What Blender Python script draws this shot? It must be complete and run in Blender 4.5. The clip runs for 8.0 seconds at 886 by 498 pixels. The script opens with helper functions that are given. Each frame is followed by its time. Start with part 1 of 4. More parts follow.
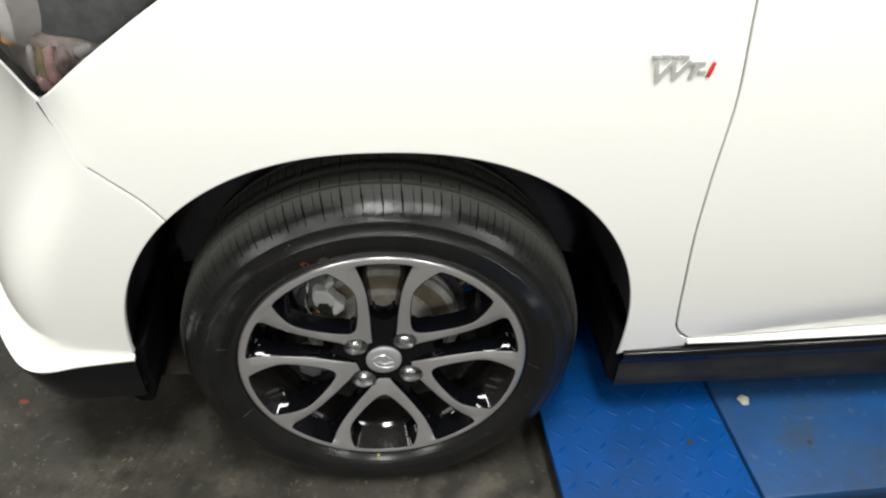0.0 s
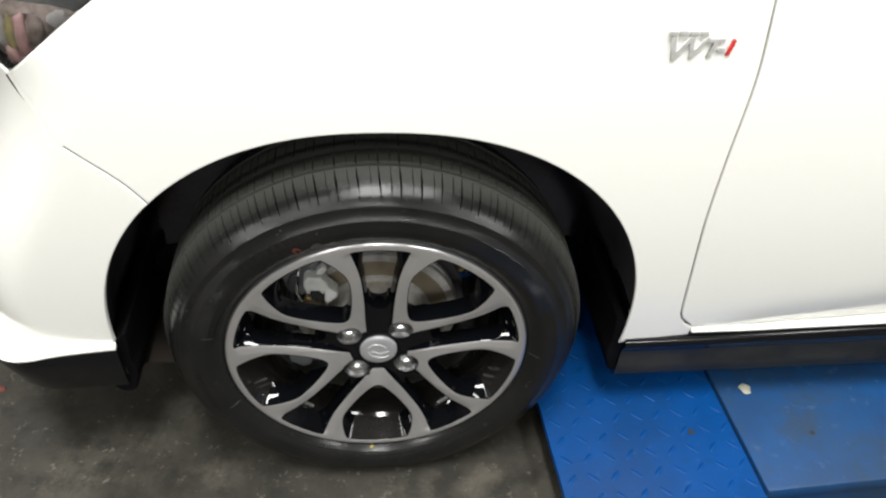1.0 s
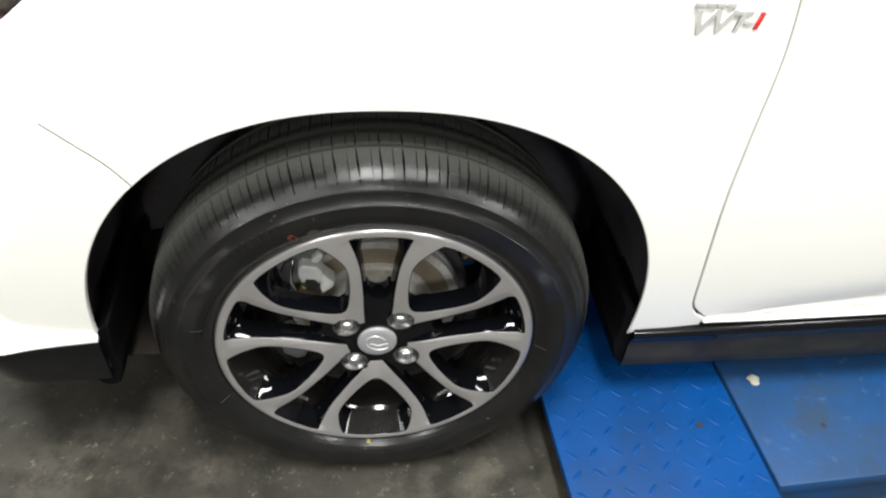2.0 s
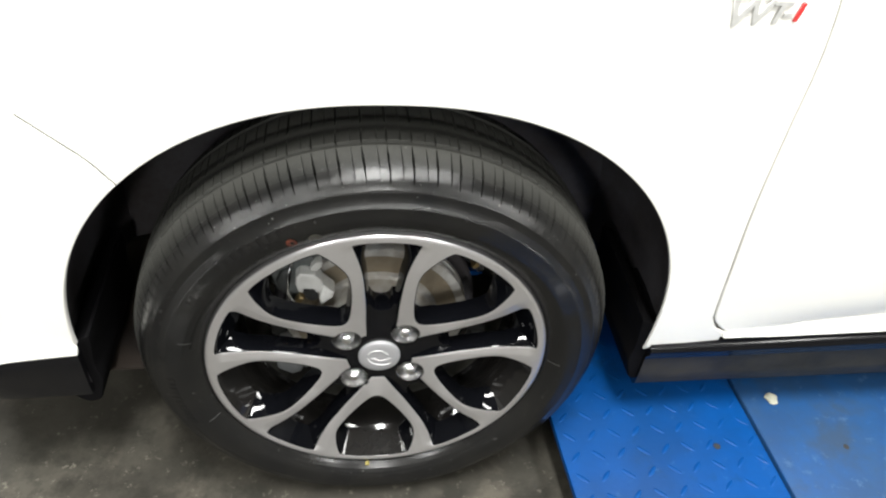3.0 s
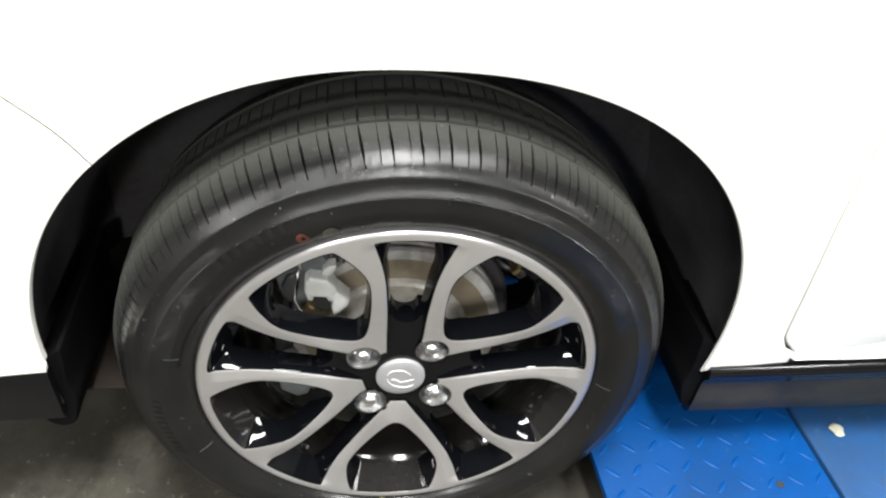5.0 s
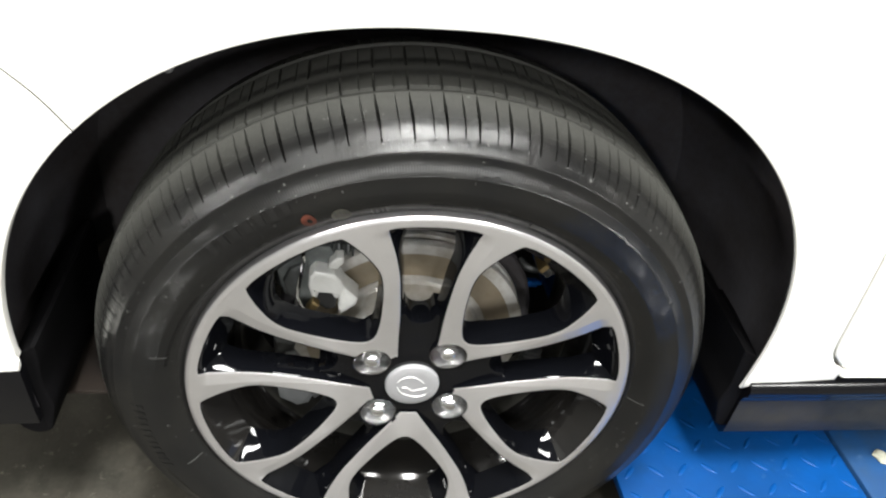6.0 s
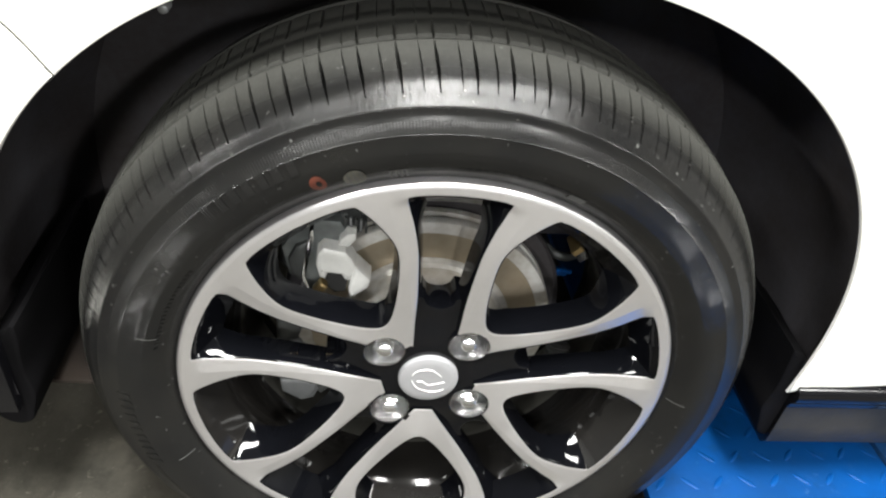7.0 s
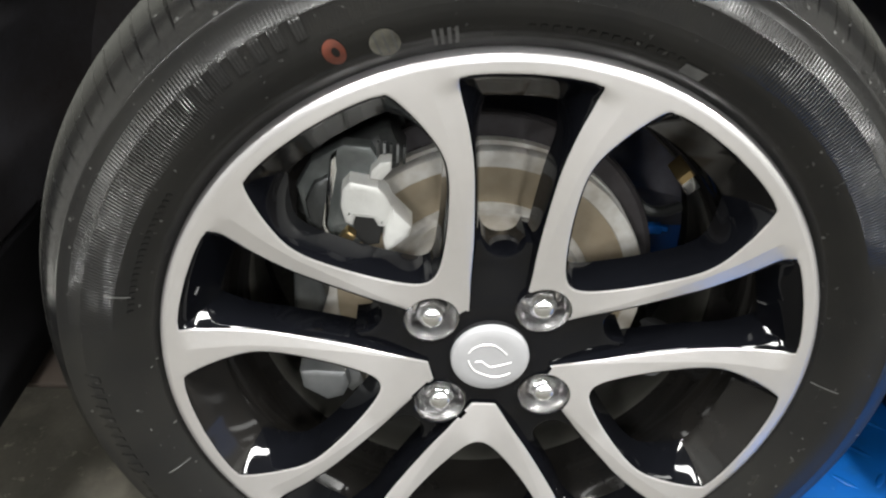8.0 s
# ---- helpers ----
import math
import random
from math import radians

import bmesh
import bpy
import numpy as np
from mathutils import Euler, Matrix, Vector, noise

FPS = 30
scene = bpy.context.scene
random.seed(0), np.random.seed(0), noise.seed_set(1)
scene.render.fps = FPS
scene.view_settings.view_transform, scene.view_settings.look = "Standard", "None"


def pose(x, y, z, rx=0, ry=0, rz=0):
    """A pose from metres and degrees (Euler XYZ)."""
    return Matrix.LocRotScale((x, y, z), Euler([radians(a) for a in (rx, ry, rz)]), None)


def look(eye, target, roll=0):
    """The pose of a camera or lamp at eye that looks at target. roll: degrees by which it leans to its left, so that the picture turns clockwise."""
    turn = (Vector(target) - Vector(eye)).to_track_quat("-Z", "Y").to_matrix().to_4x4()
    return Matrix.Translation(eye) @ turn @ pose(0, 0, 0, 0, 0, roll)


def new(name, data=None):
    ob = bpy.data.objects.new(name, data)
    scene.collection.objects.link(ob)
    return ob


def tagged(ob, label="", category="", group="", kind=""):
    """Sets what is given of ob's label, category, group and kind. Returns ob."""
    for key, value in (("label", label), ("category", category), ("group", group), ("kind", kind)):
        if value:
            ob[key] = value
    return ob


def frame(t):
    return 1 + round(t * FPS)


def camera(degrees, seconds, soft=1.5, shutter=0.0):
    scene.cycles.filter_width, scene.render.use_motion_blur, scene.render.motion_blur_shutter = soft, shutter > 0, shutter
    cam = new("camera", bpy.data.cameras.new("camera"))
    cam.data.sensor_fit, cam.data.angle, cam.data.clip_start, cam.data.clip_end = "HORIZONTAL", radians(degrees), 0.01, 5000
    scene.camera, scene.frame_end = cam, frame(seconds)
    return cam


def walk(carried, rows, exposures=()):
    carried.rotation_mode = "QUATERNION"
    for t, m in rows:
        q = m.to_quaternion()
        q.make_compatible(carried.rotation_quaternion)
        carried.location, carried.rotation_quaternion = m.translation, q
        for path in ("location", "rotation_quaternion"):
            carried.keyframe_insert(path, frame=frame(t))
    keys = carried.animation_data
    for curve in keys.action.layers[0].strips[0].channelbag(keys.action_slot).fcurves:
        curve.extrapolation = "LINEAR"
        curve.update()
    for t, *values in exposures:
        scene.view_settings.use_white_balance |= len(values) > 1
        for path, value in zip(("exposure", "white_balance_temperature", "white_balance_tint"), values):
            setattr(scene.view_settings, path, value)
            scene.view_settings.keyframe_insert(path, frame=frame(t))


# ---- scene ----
cam = camera(61.0, 8.0, soft=2.15, shutter=0.1)
PATH = [
    (0, (0.008, -0.735, 1.115), (0.157, 0.804, -0.153), 1.8),
    (0.5, (-0.003, -0.704, 1.101), (0.175, 0.807, -0.199), 2.7),
    (1, (-0.009, -0.688, 1.091), (0.184, 0.808, -0.222), 3.3),
    (1.5, (-0.021, -0.654, 1.07), (0.201, 0.805, -0.28), 4.2),
    (1.7, (-0.021, -0.653, 1.069), (0.201, 0.806, -0.281), 4.2),
    (2.8, (-0.043, -0.599, 1.007), (0.22, 0.887, -0.306), 5.5),
    (3, (-0.043, -0.598, 1.006), (0.22, 0.888, -0.306), 5.6),
    (3.5, (-0.052, -0.569, 0.973), (0.211, 0.937, -0.317), 5.6),
    (4, (-0.057, -0.549, 0.957), (0.214, 0.957, -0.33), 6.0),
    (4.5, (-0.061, -0.52, 0.921), (0.207, 0.992, -0.361), 6.0),
    (4.7, (-0.061, -0.519, 0.92), (0.207, 0.993, -0.361), 6.0),
    (5.8, (-0.069, -0.47, 0.833), (0.194, 1.094, -0.387), 7.1),
    (6, (-0.069, -0.469, 0.832), (0.194, 1.095, -0.387), 7.1),
    (6.5, (-0.068, -0.444, 0.791), (0.172, 1.135, -0.414), 7.3),
    (7, (-0.07, -0.433, 0.767), (0.167, 1.154, -0.427), 7.6),
    (7.5, (-0.066, -0.417, 0.726), (0.134, 1.195, -0.441), 6.8),
    (8, (-0.06, -0.363, 0.609), (0.048, 1.331, -0.449), 3.4),
]
walk(cam, [(t, look(eye, target, roll)) for t, eye, target, roll in PATH],
     exposures=[(0.0, -0.26), (1.5, 0.02), (3.5, 0.57), (4.5, 0.72), (6.5, 0.90), (8.0, 1.08)])

# ---------------------------------------------------------------- light
world = bpy.data.worlds.new("workshop_air")
scene.world = world
world.use_nodes = True
world.node_tree.nodes["Background"].inputs[0].default_value = (0.9, 0.95, 1.0, 1)
world.node_tree.nodes["Background"].inputs[1].default_value = 0.025

CEILING = 3.8
TUBES = [(-0.05, -1.0, 170), (1.35, -0.75, 95), (-1.9, -1.7, 45), (-3.0, -2.8, 45), (3.1, -2.6, 55), (-2.7, -6.4, 200), (0.2, -6.2, 200), (3.1, -6.8, 210), (-6.0, -2.6, 250), (6.0, -3.0, 280), (-1.8, 1.3, 90), (0.9, 1.5, 90)]
TUBE = 1.3
for tx, ty, watts in TUBES:
    lamp = bpy.data.lights.new("tube_light", "AREA")
    lamp.shape, lamp.size, lamp.size_y = "RECTANGLE", 0.34, TUBE
    lamp.energy, lamp.color = watts, (1.0, 1.0, 0.97)
    ob = new("tube_light", lamp)
    ob.matrix_world = pose(tx, ty, CEILING - 0.13)


# ---------------------------------------------------------------- materials
def mat(name, base, rough=0.5, metal=0.0, vary=0.12, scale=8.0, fine=120.0, bump=0.0, bump_scale=200.0, coat=0.0, tint=None, spec=0.5, rough_vary=0.1):
    """A surface with stains at one scale, grain at another and a fine relief."""
    m = bpy.data.materials.new(name)
    m.use_nodes = True
    n, l = m.node_tree.nodes, m.node_tree.links
    b = n["Principled BSDF"]
    b.inputs["Metallic"].default_value = metal
    b.inputs["Coat Weight"].default_value = coat
    b.inputs["Coat Roughness"].default_value = 0.05
    b.inputs["Specular IOR Level"].default_value = spec
    tc = n.new("ShaderNodeTexCoord")
    big, small = n.new("ShaderNodeTexNoise"), n.new("ShaderNodeTexNoise")
    big.inputs["Scale"].default_value, small.inputs["Scale"].default_value = scale, fine
    big.inputs["Detail"].default_value, small.inputs["Detail"].default_value = 5, 3
    l.new(tc.outputs["Object"], big.inputs["Vector"])
    l.new(tc.outputs["Object"], small.inputs["Vector"])
    add = n.new("ShaderNodeMath")
    add.operation = "MULTIPLY_ADD"
    add.inputs[1].default_value = 0.35
    l.new(small.outputs["Fac"], add.inputs[0])
    l.new(big.outputs["Fac"], add.inputs[2])
    ramp = n.new("ShaderNodeMapRange")
    ramp.inputs["From Min"].default_value, ramp.inputs["From Max"].default_value = 0.4, 0.95
    l.new(add.outputs[0], ramp.inputs["Value"])
    mix = n.new("ShaderNodeMix")
    mix.data_type = "RGBA"
    other = tint or tuple(c * (1 - 2 * vary) for c in base)
    mix.inputs["A"].default_value, mix.inputs["B"].default_value = (*base, 1), (*other, 1)
    l.new(ramp.outputs["Result"], mix.inputs["Factor"])
    l.new(mix.outputs["Result"], b.inputs["Base Color"])
    rr = n.new("ShaderNodeMapRange")
    rr.inputs["To Min"].default_value, rr.inputs["To Max"].default_value = max(0.02, rough * (1 - rough_vary)), min(1, rough * (1 + rough_vary))
    l.new(big.outputs["Fac"], rr.inputs["Value"])
    l.new(rr.outputs["Result"], b.inputs["Roughness"])
    if bump:
        t = n.new("ShaderNodeTexNoise")
        t.inputs["Scale"].default_value, t.inputs["Detail"].default_value = bump_scale, 4
        l.new(tc.outputs["Object"], t.inputs["Vector"])
        bn = n.new("ShaderNodeBump")
        bn.inputs["Strength"].default_value, bn.inputs["Distance"].default_value = bump, 0.001
        l.new(t.outputs["Fac"], bn.inputs["Height"])
        l.new(bn.outputs["Normal"], b.inputs["Normal"])
    return m


PAINT = mat("white_paint", (0.76, 0.752, 0.712), 0.22, vary=0.015, scale=2, coat=0.6, rough_vary=0.3)
SILVER = mat("machined_alloy", (0.87, 0.855, 0.87), 0.29, metal=1.0, vary=0.04, scale=20, bump=0.05, bump_scale=900)
b = SILVER.node_tree.nodes["Principled BSDF"]
b.inputs["Metallic"].default_value = 0.91
b.inputs["Anisotropic"].default_value, b.inputs["Anisotropic Rotation"].default_value = 0.6, 0.25
tangent = SILVER.node_tree.nodes.new("ShaderNodeTangent")
tangent.direction_type, tangent.axis = "RADIAL", "Y"
SILVER.node_tree.links.new(tangent.outputs[0], b.inputs["Tangent"])
CHROME = mat("chrome", (0.86, 0.87, 0.88), 0.15, metal=1.0, vary=0.04, scale=60)
GLOSS = mat("gloss_black", (0.0025, 0.0027, 0.0036), 0.06, vary=0.2, rough_vary=0.3, spec=0.32)
FLANK_BLACK = mat("gloss_black_flanks", (0.0025, 0.0027, 0.0036), 0.05, vary=0.2, coat=0.0, spec=0.17, rough_vary=0.3)
BARREL = mat("gloss_dark_barrel", (0.007, 0.007, 0.0072), 0.09, vary=0.3, scale=14, tint=(0.011, 0.010, 0.009), coat=0.0, spec=0.3, rough_vary=0.6)
DEEP = mat("grey_inner_barrel", (0.055, 0.054, 0.048), 0.32, vary=0.3, scale=12, tint=(0.022, 0.021, 0.018), rough_vary=0.3)
EMBLEM = mat("bright_emblem", (0.62, 0.62, 0.62), 0.30, metal=0.4, vary=0.03, scale=60)
SEAT = mat("polished_seat", (0.66, 0.66, 0.67), 0.20, metal=1.0, vary=0.12, scale=60, tint=(0.48, 0.465, 0.45))
CAPGREY = mat("satin_cap", (0.30, 0.30, 0.31), 0.42, metal=0.35, vary=0.04, scale=50, bump=0.03, bump_scale=1200)
SKIRT = mat("black_skirt", (0.004, 0.004, 0.005), 0.16, vary=0.25, spec=0.3, coat=0.12, rough_vary=0.4)
PLASTIC = mat("liner_plastic", (0.060, 0.059, 0.067), 0.58, vary=0.3, scale=10, bump=0.3, bump_scale=260, tint=(0.030, 0.025, 0.024), spec=0.3)
# brown mottling paints the floor's dull reflection on the skirt, along with dust
GRIME_SHEEN = mat("grimy_sheen_plastic", (0.006, 0.006, 0.005), 0.40, vary=0.3, scale=11, fine=60, tint=(0.034, 0.031, 0.024), bump=0.2, bump_scale=150, rough_vary=0.5, spec=0.2)
FLAP = mat("black_flap", (0.005, 0.0048, 0.0055), 0.75, vary=0.3, scale=10, bump=0.3, bump_scale=260, spec=0.06)
SHADE_TRAY = mat("dirty_shade_tray", (0.022, 0.016, 0.012), 0.8, vary=0.3, scale=14, tint=(0.012, 0.010, 0.009), bump=0.3, bump_scale=120, spec=0.2)
IRON = mat("brake_iron", (0.74, 0.74, 0.73), 0.36, metal=0.5, vary=0.2, scale=30, tint=(0.42, 0.38, 0.32))
DISC_FACE = mat("disc_face", (0.44, 0.385, 0.295), 0.38, metal=0.65, vary=0.15, scale=12, tint=(0.31, 0.25, 0.175))
CAST = mat("cast_metal", (0.74, 0.74, 0.72), 0.38, metal=0.2, vary=0.15, scale=25, bump=0.3, bump_scale=500)
DARK_CAST = mat("dark_cast_metal", (0.10, 0.105, 0.105), 0.42, metal=0.5, vary=0.3, scale=25, bump=0.3, bump_scale=400)
BODY_CAST = mat("grey_cast_metal", (0.24, 0.26, 0.26), 0.30, metal=0.6, vary=0.3, scale=25, bump=0.3, bump_scale=400)
STEEL = mat("dull_steel", (0.30, 0.31, 0.32), 0.45, metal=0.6, vary=0.2, scale=20)
BRASS = mat("brass_clip", (0.45, 0.33, 0.16), 0.35, metal=0.9, vary=0.2, scale=40)
GAP = mat("panel_gap", (0.012, 0.012, 0.012), 0.8, vary=0.2)
RED = mat("red_enamel", (0.55, 0.03, 0.03), 0.3, vary=0.1, coat=0.5)
ORANGE = mat("orange_paint_mark", (0.13, 0.024, 0.009), 0.6, vary=0.3, scale=90, fine=300, tint=(0.03, 0.012, 0.008))
CREAM = mat("cream_paint_mark", (0.13, 0.125, 0.10), 0.6, vary=0.3, scale=90, fine=300, tint=(0.03, 0.028, 0.022))
YELLOW = mat("yellow_paint_mark", (0.26, 0.21, 0.04), 0.6, vary=0.3, scale=150)
GREY_MARK = mat("grey_print", (0.075, 0.075, 0.072), 0.6, vary=0.3, scale=150)
BLUE = mat("blue_enamel", (0.001, 0.041, 0.170), 0.40, vary=0.25, scale=7, fine=90, bump=0.15, bump_scale=150, tint=(0.001, 0.036, 0.145), rough_vary=0.3, spec=0.12)
BLUE_WORN = mat("worn_blue_enamel", (0.004, 0.045, 0.150), 0.45, vary=0.3, scale=9, fine=60, bump=0.2, bump_scale=150, tint=(0.016, 0.037, 0.072), rough_vary=0.3, spec=0.14)
WALL = mat("workshop_wall", (0.42, 0.42, 0.405), 0.8, vary=0.15, scale=2, bump=0.2)
WHITEWASH = mat("ceiling_paint", (0.68, 0.68, 0.67), 0.85, vary=0.1, scale=2)
FIXTURE = mat("fixture_enamel", (0.75, 0.75, 0.74), 0.4, vary=0.05)
RED_SCRAP = mat("faded_red_scrap", (0.13, 0.030, 0.020), 0.8, vary=0.3, scale=150)
BADGE = mat("badge_silver", (0.64, 0.64, 0.62), 0.35, metal=0.35, vary=0.15, scale=90)
HOUSING = mat("lamp_housing", (0.12, 0.12, 0.12), 0.35, vary=0.3, scale=30, coat=0.4)
MIRROR = mat("mottled_mirror", (0.40, 0.34, 0.31), 0.30, metal=0.5, vary=0.3, scale=45, fine=140, tint=(0.10, 0.07, 0.06), bump=0.4, bump_scale=60)
HAZE = mat("hazy_plastic", (0.36, 0.34, 0.33), 0.45, vary=0.15, scale=40, coat=0.3)
OLIVE = mat("olive_plastic", (0.26, 0.22, 0.10), 0.4, vary=0.2, scale=60, coat=0.3)
AMBER = mat("amber_plastic", (0.62, 0.36, 0.17), 0.25, vary=0.2, scale=60, coat=0.5)
RED_BLOB = mat("red_plastic", (0.40, 0.24, 0.23), 0.4, vary=0.2, scale=60, coat=0.3)
LENS = bpy.data.materials.new("clear_lens")
LENS.use_nodes = True
b = LENS.node_tree.nodes["Principled BSDF"]
b.inputs["Base Color"].default_value = (0.95, 0.96, 0.97, 1)
b.inputs["Transmission Weight"].default_value, b.inputs["Roughness"].default_value, b.inputs["IOR"].default_value = 1.0, 0.02, 1.15
CHALK = mat("pale_debris", (0.34, 0.34, 0.27), 0.8, vary=0.2, scale=150)


def soil(m, patches):
    """Lays stains and scuffs over a surface: (scale, from, to, colour, cover)."""
    n, l = m.node_tree.nodes, m.node_tree.links
    b = n["Principled BSDF"]
    base = b.inputs["Base Color"].links[0].from_socket
    tc = n.new("ShaderNodeTexCoord")
    for scale, low, high, colour, most in patches:
        t, r, k = n.new("ShaderNodeTexNoise"), n.new("ShaderNodeMapRange"), n.new("ShaderNodeMix")
        t.inputs["Scale"].default_value, t.inputs["Detail"].default_value, t.inputs["Roughness"].default_value = scale, 7, 0.65
        r.inputs["From Min"].default_value, r.inputs["From Max"].default_value, r.inputs["To Max"].default_value = low, high, most
        k.data_type = "RGBA"
        k.inputs["B"].default_value = (*colour, 1)
        l.new(tc.outputs["Object"], t.inputs["Vector"])
        l.new(t.outputs["Fac"], r.inputs["Value"])
        l.new(r.outputs["Result"], k.inputs["Factor"])
        l.new(base, k.inputs["A"])
        base = k.outputs["Result"]
    l.new(base, b.inputs["Base Color"])


# old workshop concrete: grey, mottled with oil and brown dirt, with pale worn specks
CONCRETE = mat("oily_concrete", (0.033, 0.031, 0.025), 0.60, vary=0.3, scale=5, fine=60, bump=0.6, bump_scale=110, tint=(0.013, 0.011, 0.008), rough_vary=0.4, spec=0.25)
soil(CONCRETE, ((5.0, 0.47, 0.62, (0.052, 0.048, 0.038), 0.75), (14.0, 0.50, 0.64, (0.013, 0.012, 0.009), 0.85), (9.0, 0.56, 0.68, (0.080, 0.071, 0.056), 0.6), (30.0, 0.55, 0.66, (0.018, 0.017, 0.013), 0.7), (70.0, 0.60, 0.70, (0.150, 0.138, 0.112), 0.55), (2.2, 0.52, 0.68, (0.018, 0.017, 0.013), 0.5)))
soil(BLUE, ((4.0, 0.50, 0.66, (0.002, 0.026, 0.095), 0.7), (22.0, 0.57, 0.68, (0.004, 0.024, 0.070), 0.6), (60.0, 0.62, 0.70, (0.040, 0.100, 0.230), 0.4)))
soil(BLUE_WORN, ((3.5, 0.46, 0.62, (0.010, 0.030, 0.075), 0.7), (12.0, 0.52, 0.66, (0.020, 0.034, 0.055), 0.6), (45.0, 0.60, 0.70, (0.050, 0.095, 0.170), 0.45)))


def rubber():
    """Tyre rubber: near black, faintly dusty, with fine radial ribbing on one ring of the side."""
    m = mat("tyre_rubber", (0.0052, 0.0053, 0.0056), 0.22, vary=0.2, scale=18, fine=160, tint=(0.0095, 0.0092, 0.0084), rough_vary=0.35, spec=0.30)
    n, l = m.node_tree.nodes, m.node_tree.links

    def calc(op, a, b=None):
        k = n.new("ShaderNodeMath")
        k.operation = op
        for slot, v in zip(k.inputs, (a, b)):
            if v is None:
                continue
            if isinstance(v, (int, float)):
                slot.default_value = v
            else:
                l.new(v, slot)
        return k.outputs[0]

    tc, sep = n.new("ShaderNodeTexCoord"), n.new("ShaderNodeSeparateXYZ")
    l.new(tc.outputs["Object"], sep.inputs[0])
    x, y, z = sep.outputs
    r = calc("SQRT", calc("ADD", calc("MULTIPLY", x, x), calc("MULTIPLY", z, z)))
    band = calc("MULTIPLY", calc("MULTIPLY", calc("GREATER_THAN", r, 0.2300), calc("LESS_THAN", r, 0.2570)), calc("LESS_THAN", y, 0.02))
    ribs = calc("MULTIPLY", calc("SINE", calc("MULTIPLY", calc("ARCTAN2", z, x), 760.0)), band)
    rings = calc("MULTIPLY", calc("SINE", calc("MULTIPLY", r, 1500.0)), calc("MULTIPLY", calc("LESS_THAN", r, 0.2360), 0.30))
    patch = n.new("ShaderNodeTexNoise")
    patch.inputs["Scale"].default_value, patch.inputs["Detail"].default_value = 14, 3
    l.new(tc.outputs["Object"], patch.inputs["Vector"])
    ribs = calc("MULTIPLY", ribs, calc("ADD", calc("MULTIPLY", patch.outputs["Fac"], 0.4), 0.10))
    # ribs deepened over two arcs, shaping in the highlights that sit there
    panel = calc("MAXIMUM", calc("COSINE", calc("SUBTRACT", calc("ARCTAN2", z, x), radians(44.0))), calc("COSINE", calc("SUBTRACT", calc("ARCTAN2", z, x), radians(152.0))))
    shown = n.new("ShaderNodeMapRange")
    shown.interpolation_type = "SMOOTHSTEP"
    shown.inputs["From Min"].default_value, shown.inputs["From Max"].default_value = 0.90, 0.995
    l.new(panel, shown.inputs["Value"])
    ribs = calc("MULTIPLY", ribs, calc("ADD", calc("MULTIPLY", shown.outputs["Result"], 8.0), 0.8))
    grain = n.new("ShaderNodeTexNoise")
    grain.inputs["Scale"].default_value, grain.inputs["Detail"].default_value = 420, 4
    l.new(tc.outputs["Object"], grain.inputs["Vector"])
    coarse = n.new("ShaderNodeTexNoise")
    coarse.inputs["Scale"].default_value, coarse.inputs["Detail"].default_value = 120, 6
    l.new(tc.outputs["Object"], coarse.inputs["Vector"])
    height = calc("ADD", calc("ADD", ribs, rings), calc("ADD", calc("MULTIPLY", grain.outputs["Fac"], 0.6), calc("MULTIPLY", coarse.outputs["Fac"], 1.2)))
    # fine cuts and scuffs that run outwards over the shoulder
    spun = n.new("ShaderNodeCombineXYZ")
    l.new(calc("MULTIPLY", calc("ARCTAN2", z, x), 46.0), spun.inputs[0])
    l.new(calc("MULTIPLY", r, 30.0), spun.inputs[1])
    l.new(calc("MULTIPLY", y, 30.0), spun.inputs[2])
    streak = n.new("ShaderNodeTexNoise")
    streak.inputs["Scale"].default_value, streak.inputs["Detail"].default_value, streak.inputs["Roughness"].default_value = 2.2, 5, 0.7
    l.new(spun.outputs[0], streak.inputs["Vector"])
    edge = n.new("ShaderNodeMapRange")
    edge.inputs["From Min"].default_value, edge.inputs["From Max"].default_value, edge.inputs["To Max"].default_value = 0.2595, 0.2650, 2.6
    l.new(r, edge.inputs["Value"])
    height = calc("ADD", height, calc("MULTIPLY", streak.outputs["Fac"], edge.outputs["Result"]))
    # pale road dust on the running surface, colour raised to lift the tread's shade
    dust = n.new("ShaderNodeMix")
    dust.data_type = "RGBA"
    base = n["Principled BSDF"].inputs["Base Color"].links[0].from_socket
    l.new(base, dust.inputs["A"])
    dust.inputs["B"].default_value = (0.046, 0.046, 0.041, 1)
    cover = n.new("ShaderNodeMapRange")
    cover.inputs["From Min"].default_value, cover.inputs["From Max"].default_value, cover.inputs["To Max"].default_value = 0.2790, 0.2920, 0.85
    l.new(r, cover.inputs["Value"])
    l.new(calc("MULTIPLY", cover.outputs["Result"], calc("ADD", grain.outputs["Fac"], 0.35)), dust.inputs["Factor"])
    l.new(dust.outputs["Result"], n["Principled BSDF"].inputs["Base Color"])
    dull = n.new("ShaderNodeMix")
    sheen = n.new("ShaderNodeMapRange")                 # the shoulder is smoother than the side
    sheen.inputs["From Min"].default_value, sheen.inputs["From Max"].default_value = 0.2570, 0.2630
    sheen.inputs["To Min"].default_value, sheen.inputs["To Max"].default_value = 1.0, 0.80
    l.new(r, sheen.inputs["Value"])
    l.new(calc("MULTIPLY", n["Principled BSDF"].inputs["Roughness"].links[0].from_socket, sheen.outputs["Result"]), dull.inputs["A"])
    dull.inputs["B"].default_value = 0.8
    l.new(cover.outputs["Result"], dull.inputs["Factor"])
    worn = n.new("ShaderNodeMapRange")
